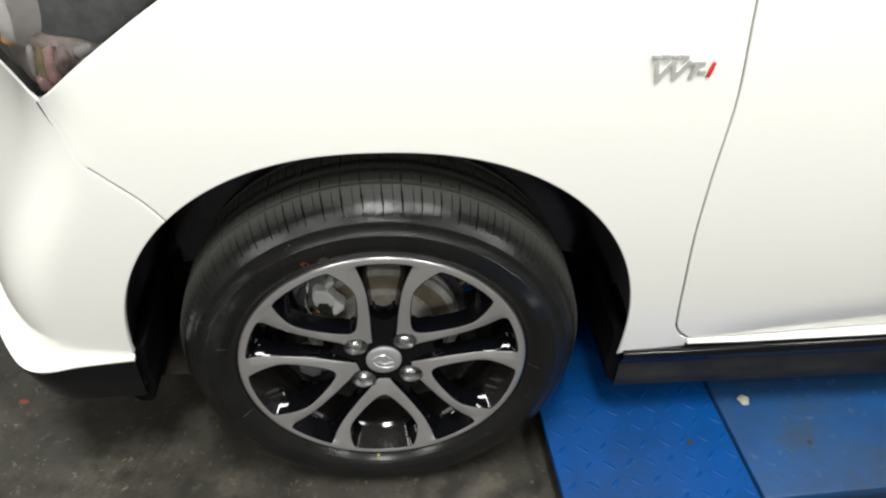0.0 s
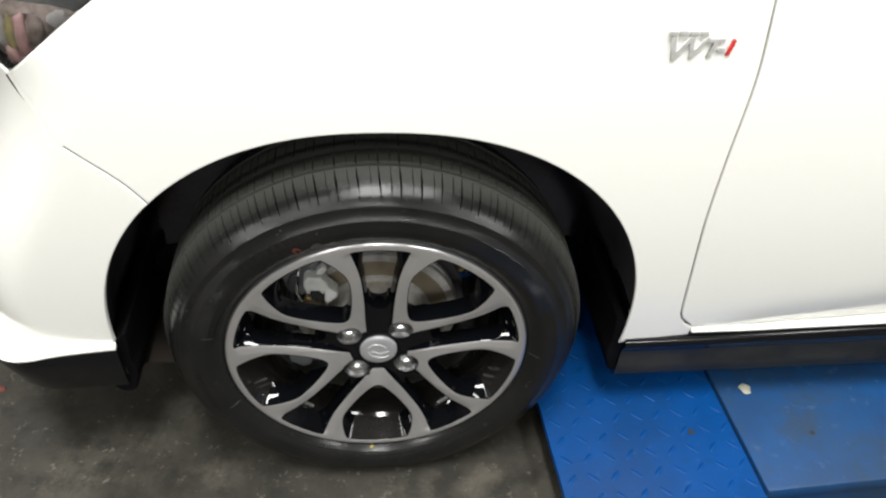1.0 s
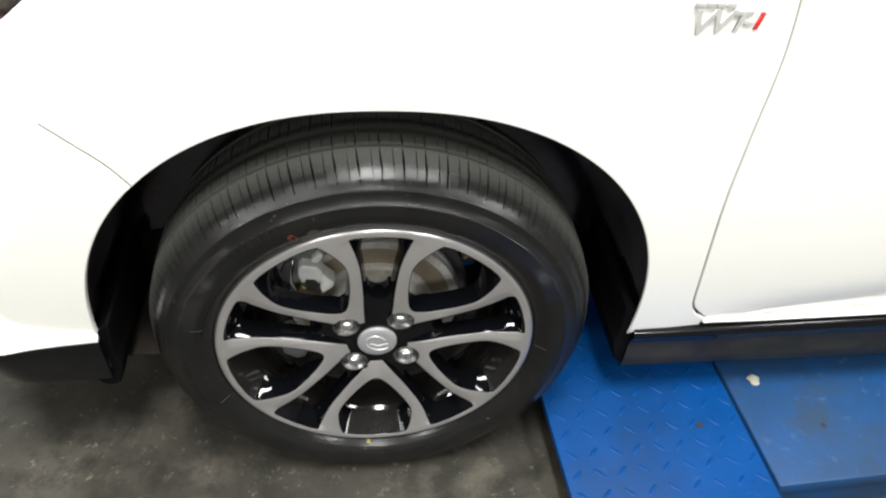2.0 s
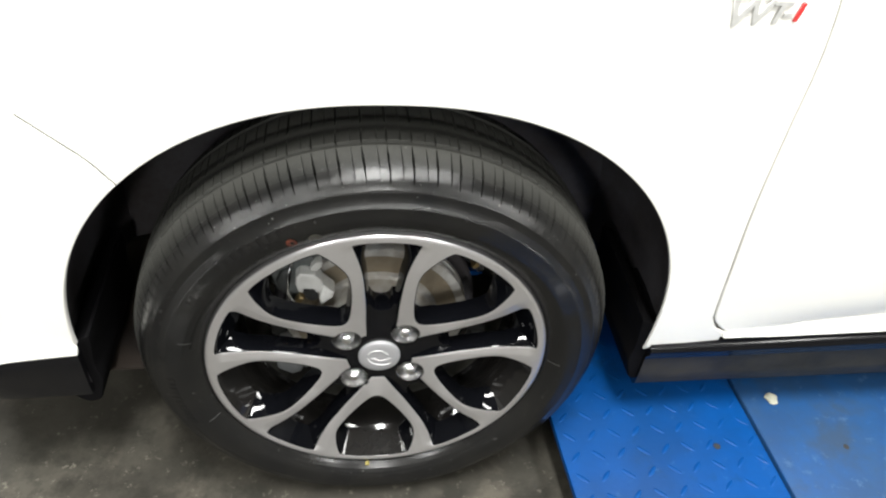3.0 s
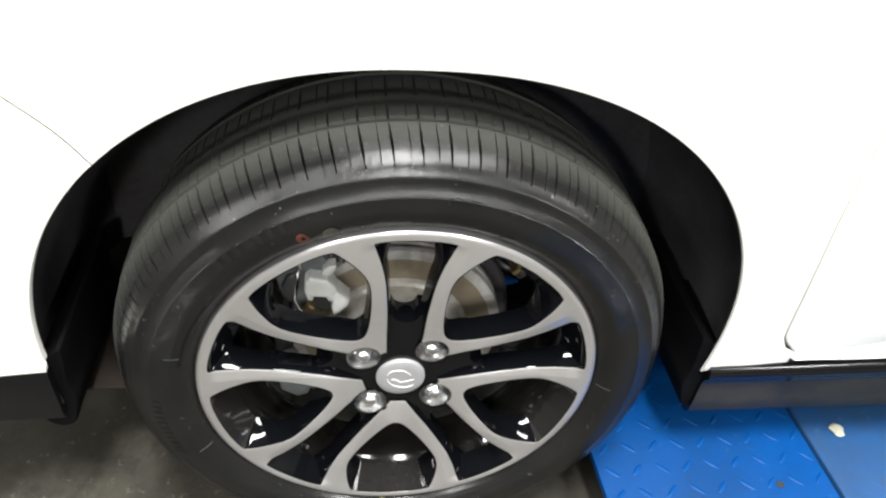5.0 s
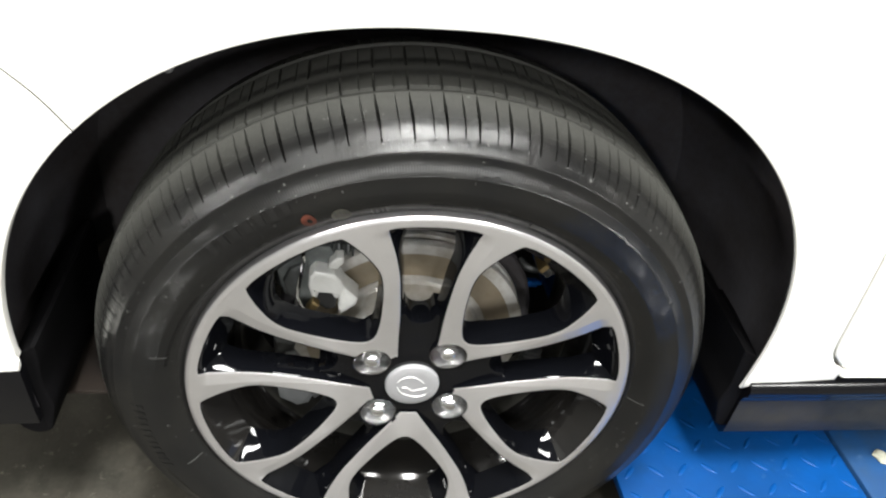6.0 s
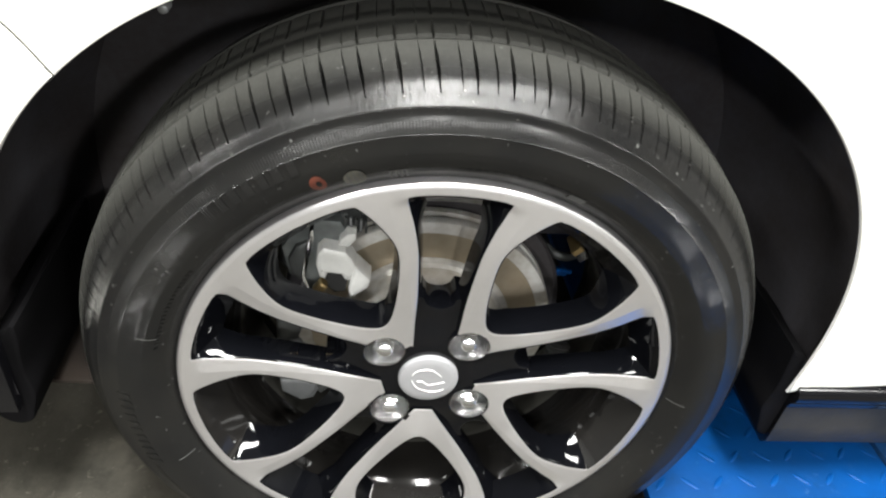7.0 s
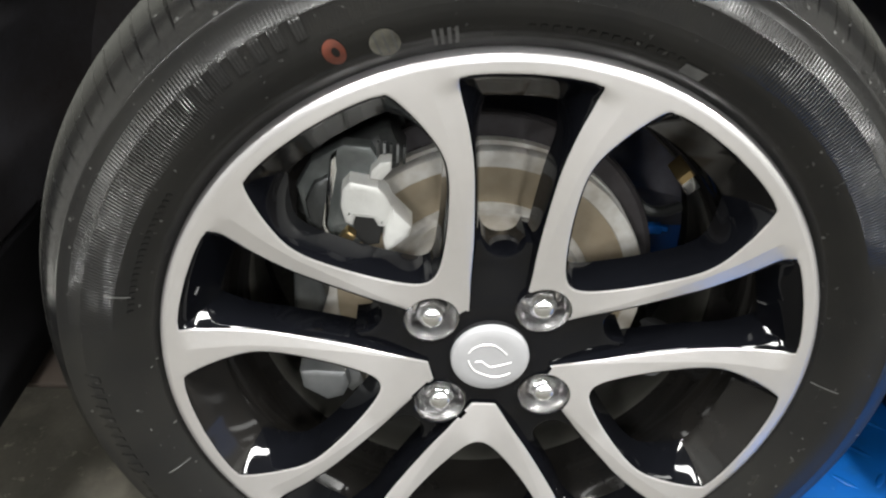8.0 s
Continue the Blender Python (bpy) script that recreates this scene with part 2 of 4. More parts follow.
    worn.inputs["From Min"].default_value, worn.inputs["From Max"].default_value = 0.2450, 0.2560
    worn.inputs["To Min"].default_value, worn.inputs["To Max"].default_value = 0.30, 0.18
    l.new(r, worn.inputs["Value"])
    l.new(worn.outputs["Result"], n["Principled BSDF"].inputs["Specular IOR Level"])
    l.new(dull.outputs["Result"], n["Principled BSDF"].inputs["Roughness"])
    # pale specks of dust all over the side
    speck, keep, spot = n.new("ShaderNodeTexNoise"), n.new("ShaderNodeMapRange"), n.new("ShaderNodeMix")
    speck.inputs["Scale"].default_value, speck.inputs["Detail"].default_value = 230, 2
    keep.inputs["From Min"].default_value, keep.inputs["From Max"].default_value, keep.inputs["To Max"].default_value = 0.70, 0.78, 0.7
    spot.data_type = "RGBA"
    spot.inputs["B"].default_value = (0.09, 0.09, 0.085, 1)
    l.new(tc.outputs["Object"], speck.inputs["Vector"])
    l.new(speck.outputs["Fac"], keep.inputs["Value"])
    l.new(keep.outputs["Result"], spot.inputs["Factor"])
    l.new(dust.outputs["Result"], spot.inputs["A"])
    l.new(spot.outputs["Result"], n["Principled BSDF"].inputs["Base Color"])
    bn = n.new("ShaderNodeBump")
    bn.inputs["Strength"].default_value, bn.inputs["Distance"].default_value = 0.8, 0.00013
    l.new(height, bn.inputs["Height"])
    l.new(bn.outputs["Normal"], n["Principled BSDF"].inputs["Normal"])
    return m


RUBBER = rubber()


# ---------------------------------------------------------------- mesh helpers
def link(name, bm, material, smooth=True, angle=35):
    """A mesh object from a bmesh; its sharp edges stay sharp."""
    bmesh.ops.remove_doubles(bm, verts=bm.verts, dist=1e-6)
    bmesh.ops.recalc_face_normals(bm, faces=bm.faces)
    me = bpy.data.meshes.new(name)
    for f in bm.faces:
        f.smooth = smooth
    for e in bm.edges:
        if len(e.link_faces) == 2 and e.calc_face_angle(0) > radians(angle):
            e.smooth = False
    bm.to_mesh(me)
    bm.free()
    for mt in material if isinstance(material, (list, tuple)) else [material]:
        me.materials.append(mt)
    return new(name, me)


def part(name, bm, material, parent, label="", at=(0, 0, 0), smooth=True, angle=35):
    ob = link(name, bm, material, smooth, angle)
    ob.parent = parent
    ob.location = at
    if label:
        ob["label"] = label
    return ob


def thing(name, bm, material, label, category, group="", kind="", smooth=True, angle=35):
    return tagged(link(name, bm, material, smooth, angle), label, category, group, kind)


def box(bm, x0, x1, y0, y1, z0, z1, bevel=0.0):
    out = bmesh.ops.create_cube(bm, size=1, matrix=Matrix.LocRotScale(((x0 + x1) / 2, (y0 + y1) / 2, (z0 + z1) / 2), None, (x1 - x0, y1 - y0, z1 - z0)))
    if bevel:
        edges = list({e for v in out["verts"] for e in v.link_edges})
        bmesh.ops.bevel(bm, geom=edges, offset=bevel, segments=2, affect="EDGES", profile=0.5)
    return bm


def lathe(bm, profile, steps=96, index=0, centre=(0, 0), closed=False, indices=None):
    """Turns a profile of (radius, depth) round the wheel's axis y."""
    rings = []
    for k in range(steps):
        a = 2 * math.pi * k / steps
        rings.append([bm.verts.new((centre[0] + r * math.cos(a), y, centre[1] + r * math.sin(a))) for r, y in profile])
    n = len(profile)
    for k in range(steps):
        p, q = rings[k], rings[(k + 1) % steps]
        for i in range(n if closed else n - 1):
            j = (i + 1) % n
            if profile[i][0] < 1e-7 and profile[j][0] < 1e-7:
                continue
            vs = [p[i], p[j], q[j], q[i]]
            f = bm.faces.new(vs)
            f.material_index = indices[i] if indices else index
    return bm


def spline(points, per=8):
    """A Catmull-Rom curve through some control points."""
    p = [Vector(q) for q in points]
    p = [p[0] * 2 - p[1]] + p + [p[-1] * 2 - p[-2]]
    out = []
    for i in range(1, len(p) - 2):
        for k in range(per):
            t = k / per
            a, b, c, d = p[i - 1], p[i], p[i + 1], p[i + 2]
            out.append(0.5 * (2 * b + (c - a) * t + (2 * a - 5 * b + 4 * c - d) * t * t + (3 * b - a - 3 * c + d) * t ** 3))
    return out + [p[-2]]


def area(poly):
    return 0.5 * sum(a[0] * b[1] - b[0] * a[1] for a, b in zip(poly, poly[1:] + poly[:1]))


def inside(p, poly):
    hit = False
    for a, b in zip(poly, poly[1:] + poly[:1]):
        if (a[1] > p[1]) != (b[1] > p[1]) and p[0] < (b[0] - a[0]) * (p[1] - a[1]) / (b[1] - a[1]) + a[0]:
            hit = not hit
    return hit


def inset(poly, d):
    """The outline moved inwards by d (outwards where d is negative); the outline runs anticlockwise."""
    out = []
    n = len(poly)
    for i in range(n):
        a, b, c = Vector(poly[i - 1]), Vector(poly[i]), Vector(poly[(i + 1) % n])
        u, v = (b - a).normalized(), (c - b).normalized()
        na, nb = Vector((-u.y, u.x)), Vector((-v.y, v.x))
        m = (na + nb)
        m = m / max(0.6, m.length_squared) * 2 if m.length > 1e-6 else na
        out.append(b + m * d * min(1.0, 1.0))
    return out


def fill(poly, holes=(), grid=0.03, lines=()):
    """Triangles over an outline with holes, with edges along the given lines: points and index triples."""
    from mathutils import geometry
    pts = [Vector(p) for p in poly]
    edges = [(i, (i + 1) % len(poly)) for i in range(len(poly))]
    for h in holes:
        s = len(pts)
        pts += [Vector(p) for p in h]
        edges += [(s + i, s + (i + 1) % len(h)) for i in range(len(h))]
    for line in lines:
        s = len(pts)
        pts += [Vector(p) for p in line]
        edges += [(s + i, s + i + 1) for i in range(len(line) - 1)]
    xs, zs = [p[0] for p in poly], [p[1] for p in poly]
    border = np.array([(p[0], p[1]) for p in pts])
    x = min(xs) + grid / 2
    while x < max(xs):
        z = min(zs) + grid / 2
        while z < max(zs):
            q = (x, z)
            if inside(q, poly) and not any(inside(q, h) for h in holes) and np.min(np.hypot(border[:, 0] - x, border[:, 1] - z)) > grid * 0.45:
                pts.append(Vector(q))
            z += grid
        x += grid
    v, e, f, *_ = geometry.delaunay_2d_cdt(pts, edges, [], 0, 1e-6)
    tris = []
    for t in f:
        c = sum((v[i] for i in t), Vector((0, 0))) / len(t)
        if inside(c, poly) and not any(inside(c, h) for h in holes):
            tris.append(t)
    return v, tris


def plate(bm, poly, height, holes=(), grid=0.03, edge=0.003, back=0.015, draft=0.0, indices=(0, 0, 0), skip=None, flare=None):
    """A panel over an outline in (x, z): a face at depth height(x, z) with a rolled edge and a flange going back."""
    if area(poly) < 0:
        poly = poly[::-1]
    poly = [Vector(p) for p in poly]
    core = inset(poly, edge)
    inner = inset(poly, edge * 1.7)
    v, tris = fill(inner, holes, grid)
    vs = [bm.verts.new((p.x, height(p.x, p.y), p.y)) for p in v]
    for t in tris:
        try:
            bm.faces.new([vs[i] for i in t]).material_index = indices[0]
        except ValueError:
            pass
    rows = [[(p.x, height(p.x, p.y), p.y) for p in inner], [(p.x, height(p.x, p.y), p.y) for p in core]]
    mid = inset(poly, edge * 0.3)
    rows.append([(p.x, height(p.x, p.y) + edge * 0.3, p.y) for p in mid])
    rows.append([(p.x, height(p.x, p.y) + edge, p.y) for p in poly])
    if flare:
        away = inset(poly, -0.001)
        for part_way, share in ((0.35, 0.12), (0.7, 0.45)):
            rows.append([(q.x + (p.x - q.x) * flare(q) * share * 1000, height(q.x, q.y) + back * part_way, q.y + (p.y - q.y) * flare(q) * share * 1000) for p, q in zip(away, poly)])
        rows.append([(q.x + (p.x - q.x) * flare(q) * 1000, height(q.x, q.y) + back, q.y + (p.y - q.y) * flare(q) * 1000) for p, q in zip(away, poly)])
    else:
        far = inset(poly, -draft) if draft else poly
        rows.append([(p.x, height(q.x, q.y) + back, p.y) for p, q in zip(far, poly)])
    for k in range(len(rows) - 1):
        a = [bm.verts.new(c) for c in rows[k]]
        b = [bm.verts.new(c) for c in rows[k + 1]]
        for i in range(len(poly)):
            j = (i + 1) % len(poly)
            if skip and skip((poly[i] + poly[j]) / 2):
                continue
            bm.faces.new([a[i], a[j], b[j], b[i]]).material_index = indices[0] if k == 0 else indices[1] if k < 3 else indices[2]
    return bm


def smooth01(x):
    x = max(0.0, min(1.0, x))
    return x * x * (3 - 2 * x)


# ---------------------------------------------------------------- the workshop
FLOOR = 0.008
bm = bmesh.new()
box(bm, -8, 8, -14, 6, -0.2, FLOOR)
thing("floor", bm, CONCRETE, "grey oil-stained concrete workshop floor", "floor", kind="structure")
for name, dims in (("wall_north", (-8.2, 8.2, 6, 6.2, -0.2, CEILING)), ("wall_south", (-8.2, 8.2, -14.2, -14, -0.2, CEILING)),
                   ("wall_west", (-8.2, -8, -14, 6, -0.2, CEILING)), ("wall_east", (8, 8.2, -14, 6, -0.2, CEILING))):
    bm = bmesh.new()
    box(bm, *dims)
    thing(name, bm, WALL, "plain grey painted workshop wall", "wall", kind="structure")
bm = bmesh.new()
box(bm, -8.2, 8.2, -14.2, 6.2, CEILING, CEILING + 0.2)
thing("ceiling", bm, WHITEWASH, "plain pale workshop ceiling", "ceiling", kind="structure")

# ---------------------------------------------------------------- the car's shell
HUB = Vector((-0.001, 0.0, 0.29))
car = tagged(new("car"), "white hatchback with black skirts and two-tone alloy wheel", "car")
LIP_Y = 0.028
MIDDLE = 0.88


def side(x, z):
    """Depth of the car's side: a soft belly, tucked in below, wrapping round at the front corner."""
    y = LIP_Y + 0.22 * (z - 0.56) ** 2
    turn = -0.45 + 0.13 * smooth01((z - 0.35) / 0.35)
    d = max(0.0, turn - x)
    y += 8.0 * min(d, 0.10) ** 2 + 1.6 * max(0.0, d - 0.10)
    y += 1.2 * max(0.0, z - 0.86) ** 2
    crease = 0.30 + 0.17 * (x - 0.5)                     # tuck above the sill
    if x > 0.42:
        d = crease - z
        y += 0.22 * 0.5 * (d + math.sqrt(d * d + 0.014 ** 2) - 0.003) * smooth01((x - 0.42) / 0.2)
    u = max(0.0, min(1.0, (-0.60 - x) / 0.19))
    nose = 1 - math.sqrt(1 - u * u)                  # the corner runs on round to the middle of the nose
    return y + (MIDDLE - y) * nose


def arch(a, grow=0.0):
    """The wheel opening: a slightly squared round, a in degrees from the rear."""
    c, s = math.cos(radians(a)), math.sin(radians(a))
    n = 2.0 / (2.30 + 0.06 * c)
    return ((0.3635 + grow) * math.copysign(abs(c) ** n, c) + 0.001, 0.275 + (0.359 + grow) * math.copysign(abs(s) ** n, s))


ARCH_FRONT = 134.2
rear_arc = [Vector(arch(a, 0.0)) for a in np.linspace(-3.5, ARCH_FRONT, 90)]
front_arc = [Vector(arch(a, 0.0)) for a in np.linspace(ARCH_FRONT, 177, 26)]
TIP = (-0.3790, 0.6960)
SEAM = spline([front_arc[0], (-0.286, 0.574), (-0.322, 0.609), (-0.343, 0.632), (-0.3545, 0.665), (-0.3660, 0.680), TIP], 8)
LAMP_BACK = spline([TIP, (-0.328, 0.7385), (-0.272, 0.7800), (-0.208, 0.8225), (-0.120, 0.874)], 5)
LAMP_LOW = spline([TIP, (-0.396, 0.6975), (-0.415, 0.6962), (-0.478, 0.676), (-0.600, 0.640)], 6)
DOOR_EDGE = spline([(0.418, 0.98), (0.419, 0.815), (0.425, 0.70), (0.421, 0.60), (0.421, 0.51), (0.427, 0.43), (0.439, 0.325), (0.446, 0.300)], 6)
GAPW = 0.0019
RISE = 0.018                                          # the sill climbs slightly towards the rear

# fender: arch, seam, lamp edge, top, door edge, foot
fender = rear_arc + SEAM[1:] + LAMP_BACK[1:] + [Vector((0.0, 0.94)), Vector((0.2, 0.98))] + DOOR_EDGE + spline([(0.456, 0.2855), (0.470, 0.2775)], 3) + [Vector((0.470, 0.2565)), Vector((0.42, 0.2530)), Vector((0.385, 0.2520))]
bm = bmesh.new()
plate(bm, inset(fender if area(fender) > 0 else fender[::-1], 0.0006), side, grid=0.016, edge=0.0018, back=0.004)
part("front_fender", bm, PAINT, car, "glossy white steel front fender round the wheel opening", angle=40)

bumper = front_arc + spline([(-0.362, 0.292), (-0.42, 0.290), (-0.50, 0.292), (-0.60, 0.30), (-0.79, 0.31)], 6) + [Vector((-0.79, 0.70))] + LAMP_LOW[::-1][:-1] + SEAM[::-1][:-1]
bm = bmesh.new()
plate(bm, inset(bumper if area(bumper) > 0 else bumper[::-1], 0.0010), side, grid=0.012, edge=0.0018, back=0.009)
part("front_bumper", bm, PAINT, car, "glossy white bumper corner with flared lower edge", angle=32)

door = DOOR_EDGE[::-1] + [Vector((1.5, 0.98)), Vector((1.5, 0.2680 + RISE))] + spline([(0.60, 0.2702), (0.52, 0.2722), (0.475, 0.2755), (0.456, 0.288)], 4)
bm = bmesh.new()
plate(bm, inset(door if area(door) > 0 else door[::-1], GAPW), side, grid=0.02, edge=0.0022, back=0.02)
part("front_door", bm, PAINT, car, "glossy white closed front door", angle=14)

# white strip over the seam's upper stretch, and the dark behind its open foot
bm = bmesh.new()
tip = [p for p in SEAM if p.y > 0.622]
rows = []
for k, p in enumerate(tip):
    way = (tip[min(k + 1, len(tip) - 1)] - tip[max(k - 1, 0)]).normalized()
    across = Vector((way.y, -way.x))
    rows.append([bm.verts.new((q.x, side(q.x, q.y) + dy, q.y)) for q, dy in [(p + across * d, dy) for d, dy in ((-0.0036, 0.0007), (-0.0020, 0.0002), (0.0020, 0.0002), (0.0036, 0.0007))]])
for p, q in zip(rows, rows[1:]):
    for i in range(3):
        bm.faces.new([p[i], p[i + 1], q[i + 1], q[i]])
part("bumper_tongue", bm, PAINT, car, "white strip laid over the upper stretch of the seam")
bm = bmesh.new()
rows = [[bm.verts.new((p.x + d, side(p.x, p.y) + 0.0026, p.y + d)) for d in (-0.005, 0.005)] for p in SEAM]
for p, q in zip(rows, rows[1:]):
    bm.faces.new([p[0], p[1], q[1], q[0]])
part("seam_backing", bm, GAP, car)

# white jamb behind the panel gaps; a dark strip paints the door gap's shade
bm = bmesh.new()
box(bm, 0.40, 0.485, 0.066, 0.072, 0.262, 0.97)
box(bm, 0.485, 1.5, 0.088, 0.094, 0.262, 0.30)
part("gap_seal", bm, PAINT, car, "white painted jamb behind the door gap")
bm = bmesh.new()
rows = [[bm.verts.new((p.x + d, side(p.x, p.y) + 0.0085, p.y)) for d in (-0.006, 0.006)] for p in DOOR_EDGE]
for p, q in zip(rows, rows[1:]):
    bm.faces.new([p[0], p[1], q[1], q[0]])
part("gap_seal", bm, GAP, car, "dark strip painting the shade inside the door gap")


def sweep(bm, profile, x0, x1, steps=20, index=0, lift=None, split=99):
    """Draws a profile of (y, z) out along x."""
    rows = []
    for k in range(steps + 1):
        x = x0 + (x1 - x0) * k / steps
        dy, dz = lift(x) if lift else (0, 0)
        rows.append([bm.verts.new((x, y + dy, z + dz)) for y, z in profile])
    for p, q in zip(rows, rows[1:]):
        for i in range(len(profile) - 1):
            bm.faces.new([p[i], p[i + 1], q[i + 1], q[i]]).material_index = index if i < split else 1
    for r in (rows[0], rows[-1]):
        bm.faces.new(r).material_index = index
    return bm


# white sill below the door and the black skirt under it
bm = bmesh.new()
sweep(bm, [(0.12, 0.2685), (0.062, 0.2685), (0.052, 0.2680), (0.0470, 0.2655), (0.0465, 0.2625), (0.052, 0.259), (0.12, 0.257)], 0.4698, 1.5, 40, lift=lambda x: (-0.0045 * (1 - smooth01((x - 0.4725) / 0.12)), 0.0070 * (1 - smooth01((x - 0.4725) / 0.11)) + RISE * (x - 0.4698)))
part("sill", bm, PAINT, car, "white painted sill under the door")
bm = bmesh.new()
sweep(bm, [(0.20, 0.2565), (0.060, 0.2565), (0.0530, 0.2555), (0.0470, 0.2530), (0.0430, 0.2485), (0.0415, 0.2430), (0.0430, 0.2370), (0.0480, 0.2310), (0.0505, 0.222), (0.0515, 0.19), (0.0530, 0.166), (0.060, 0.157), (0.20, 0.155)], 0.372, 1.5, 24, split=8)
for v in bm.verts:
    v.co.z += RISE * max(0.0, v.co.x - 0.47) * smooth01((v.co.z - 0.19) / 0.06)
part("side_skirt", bm, [SKIRT, GRIME_SHEEN], car, "glossy black side skirt")

# bright shelf along the bumper's foot, and the black lip under it
SHELF_OUT = spline([(-0.3620, 0.0375), (-0.400, 0.0335), (-0.438, 0.0285), (-0.470, 0.0220), (-0.492, 0.0215), (-0.512, 0.0290), (-0.535, 0.0500), (-0.572, 0.100), (-0.620, 0.175), (-0.700, 0.335), (-0.762, 0.560), (-0.785, MIDDLE)], 6)
SHELF_IN = [(x, side(x, 0.2905)) for x, _ in spline([(-0.3625, 0), (-0.402, 0), (-0.442, 0), (-0.475, 0), (-0.500, 0), (-0.522, 0), (-0.548, 0), (-0.588, 0), (-0.636, 0), (-0.705, 0), (-0.762, 0), (-0.7898, 0)], 6)]
bm = bmesh.new()
rows = []
for (xi, yi), (xo, yo) in zip(SHELF_IN, [tuple(p) for p in SHELF_OUT]):
    at = lambda f: (xi + (xo - xi) * f, yi + (yo - yi) * f)
    rows.append([bm.verts.new((*at(f), z)) for f, z in ((-0.30, 0.2925), (0.0, 0.2912), (0.5, 0.2904), (0.88, 0.2897), (0.97, 0.2886), (1.0, 0.2868), (0.985, 0.2848), (0.93, 0.2838), (-0.3, 0.2838))])
for p, q in zip(rows, rows[1:]):
    for i in range(8):
        bm.faces.new([p[i], p[i + 1], q[i + 1], q[i]])
bm.faces.new(rows[0])
part("bumper_flange", bm, PAINT, car, "white flange along the foot of the bumper", angle=40)
bm = bmesh.new()
rows = []
for (xi, yi), (xo, yo) in zip(SHELF_IN, [tuple(p) for p in SHELF_OUT]):
    at = lambda f: (xi + (xo - xi) * f, yi + (yo - yi) * f)
    rows.append([bm.verts.new((*at(f), z)) for f, z in ((-1.5, 0.2836), (0.88, 0.2836), (0.95, 0.2815), (0.90, 0.266), (0.72, 0.243), (0.46, 0.214), (0.30, 0.2045), (-1.5, 0.2015))])
for p, q in zip(rows, rows[1:]):
    for i in range(7):
        bm.faces.new([p[i], p[i + 1], q[i + 1], q[i]])
bm.faces.new(rows[0])
part("bumper_lip", bm, SKIRT, car, "black plastic lip under the bumper", angle=50)

# wheel-well liner: a barrel behind the lip, with a back wall and two lower flaps
bm = bmesh.new()
angles = np.linspace(-7, 187, 76)
prof = [(0.0012, 0.040), (0.018, 0.046), (0.030, 0.075), (0.036, 0.16), (0.034, 0.27), (0.0, 0.335)]
rows = []
for a in angles:
    rows.append([])
    for g, y in prof:
        x, z = arch(a, g)
        if g < 0.02 and y < 0.05:
            y = side(x, max(z, 0.31 if x < 0 else 0.25)) + (0.0075 if g < 0.01 else 0.018)
        rows[-1].append(bm.verts.new((x, y, max(z, 0.155))))
for p, q in zip(rows, rows[1:]):
    for i in range(len(prof) - 1):
        bm.faces.new([p[i], p[i + 1], q[i + 1], q[i]])
mid = bm.verts.new((0, 0.36, 0.29))
for p, q in zip(rows, rows[1:]):
    bm.faces.new([p[-1], mid, q[-1]])
part("wheel_liner", bm, PLASTIC, car, "black plastic wheel-well liner")
for sgn, name in ((-1, "front_flap"), (1, "rear_flap")):
    bm = bmesh.new()
    o = [(0.350, 0.300), (0.354, 0.245), (0.351, 0.215), (0.357, 0.190), (0.362, 0.174), (0.374, 0.168), (0.386, 0.173), (0.393, 0.190), (0.390, 0.250), (0.372, 0.285)]
    o = [(sgn * x, z) for x, z in o]
    o = o if area(o) > 0 else o[::-1]
    plate(bm, spline(o + [o[0]], 4)[:-1], lambda x, z: 0.052 + 0.05 * (0.3 - z), grid=0.02, edge=0.003, back=0.20)
    part(name, bm, FLAP, car, "black plastic flap at the foot of the wheel well")
# small bolts and clips of the liner
for a, g in ((121.5, 0.004), (104, 0.008)):
    bm = bmesh.new()
    x, z = arch(a, g - 0.012)
    lathe(bm, [(0, 0.0), (0.002, 0.0003), (0.0032, 0.001), (0.0038, 0.004), (0.0038, 0.012)], 14)
    part("liner_clip", bm, STEEL, car, "dull metal liner clip", at=(x, 0.060, z))

# headlamp: a dark housing, things inside it and a clear lens over them
lamp_poly = LAMP_BACK + [Vector((-0.30, 0.93)), Vector((-0.60, 0.86))] + LAMP_LOW[::-1][:-1]
lamp_poly = lamp_poly if area(lamp_poly) > 0 else lamp_poly[::-1]
bm = bmesh.new()
plate(bm, inset(lamp_poly, -0.002), lambda x, z: side(x, z) + 0.030, grid=0.02, edge=0.003, back=0.02)
headlamp = part("headlamp", bm, HOUSING, car, "swept-back headlamp with clear lens, chrome and amber inside")
bm = bmesh.new()
plate(bm, inset(lamp_poly, 0.0008), lambda x, z: side(x, z) + 0.002, grid=0.02, edge=0.002, back=0.006)
part("lens", bm, LENS, headlamp, "clear plastic lens")
bm = bmesh.new()
for a, b in zip(LAMP_LOW, LAMP_LOW[1:]):
    vs = [(a.x, side(a.x, a.y) + 0.004, a.y + 0.003), (b.x, side(b.x, b.y) + 0.004, b.y + 0.003), (b.x + 0.004, side(b.x, b.y) + 0.030, b.y + 0.016), (a.x + 0.004, side(a.x, a.y) + 0.030, a.y + 0.016)]
    bm.faces.new([bm.verts.new(v) for v in vs])
bmesh.ops.solidify(bm, geom=bm.faces, thickness=0.002)
part("bezel", bm, SKIRT, headlamp, "black lower bezel")
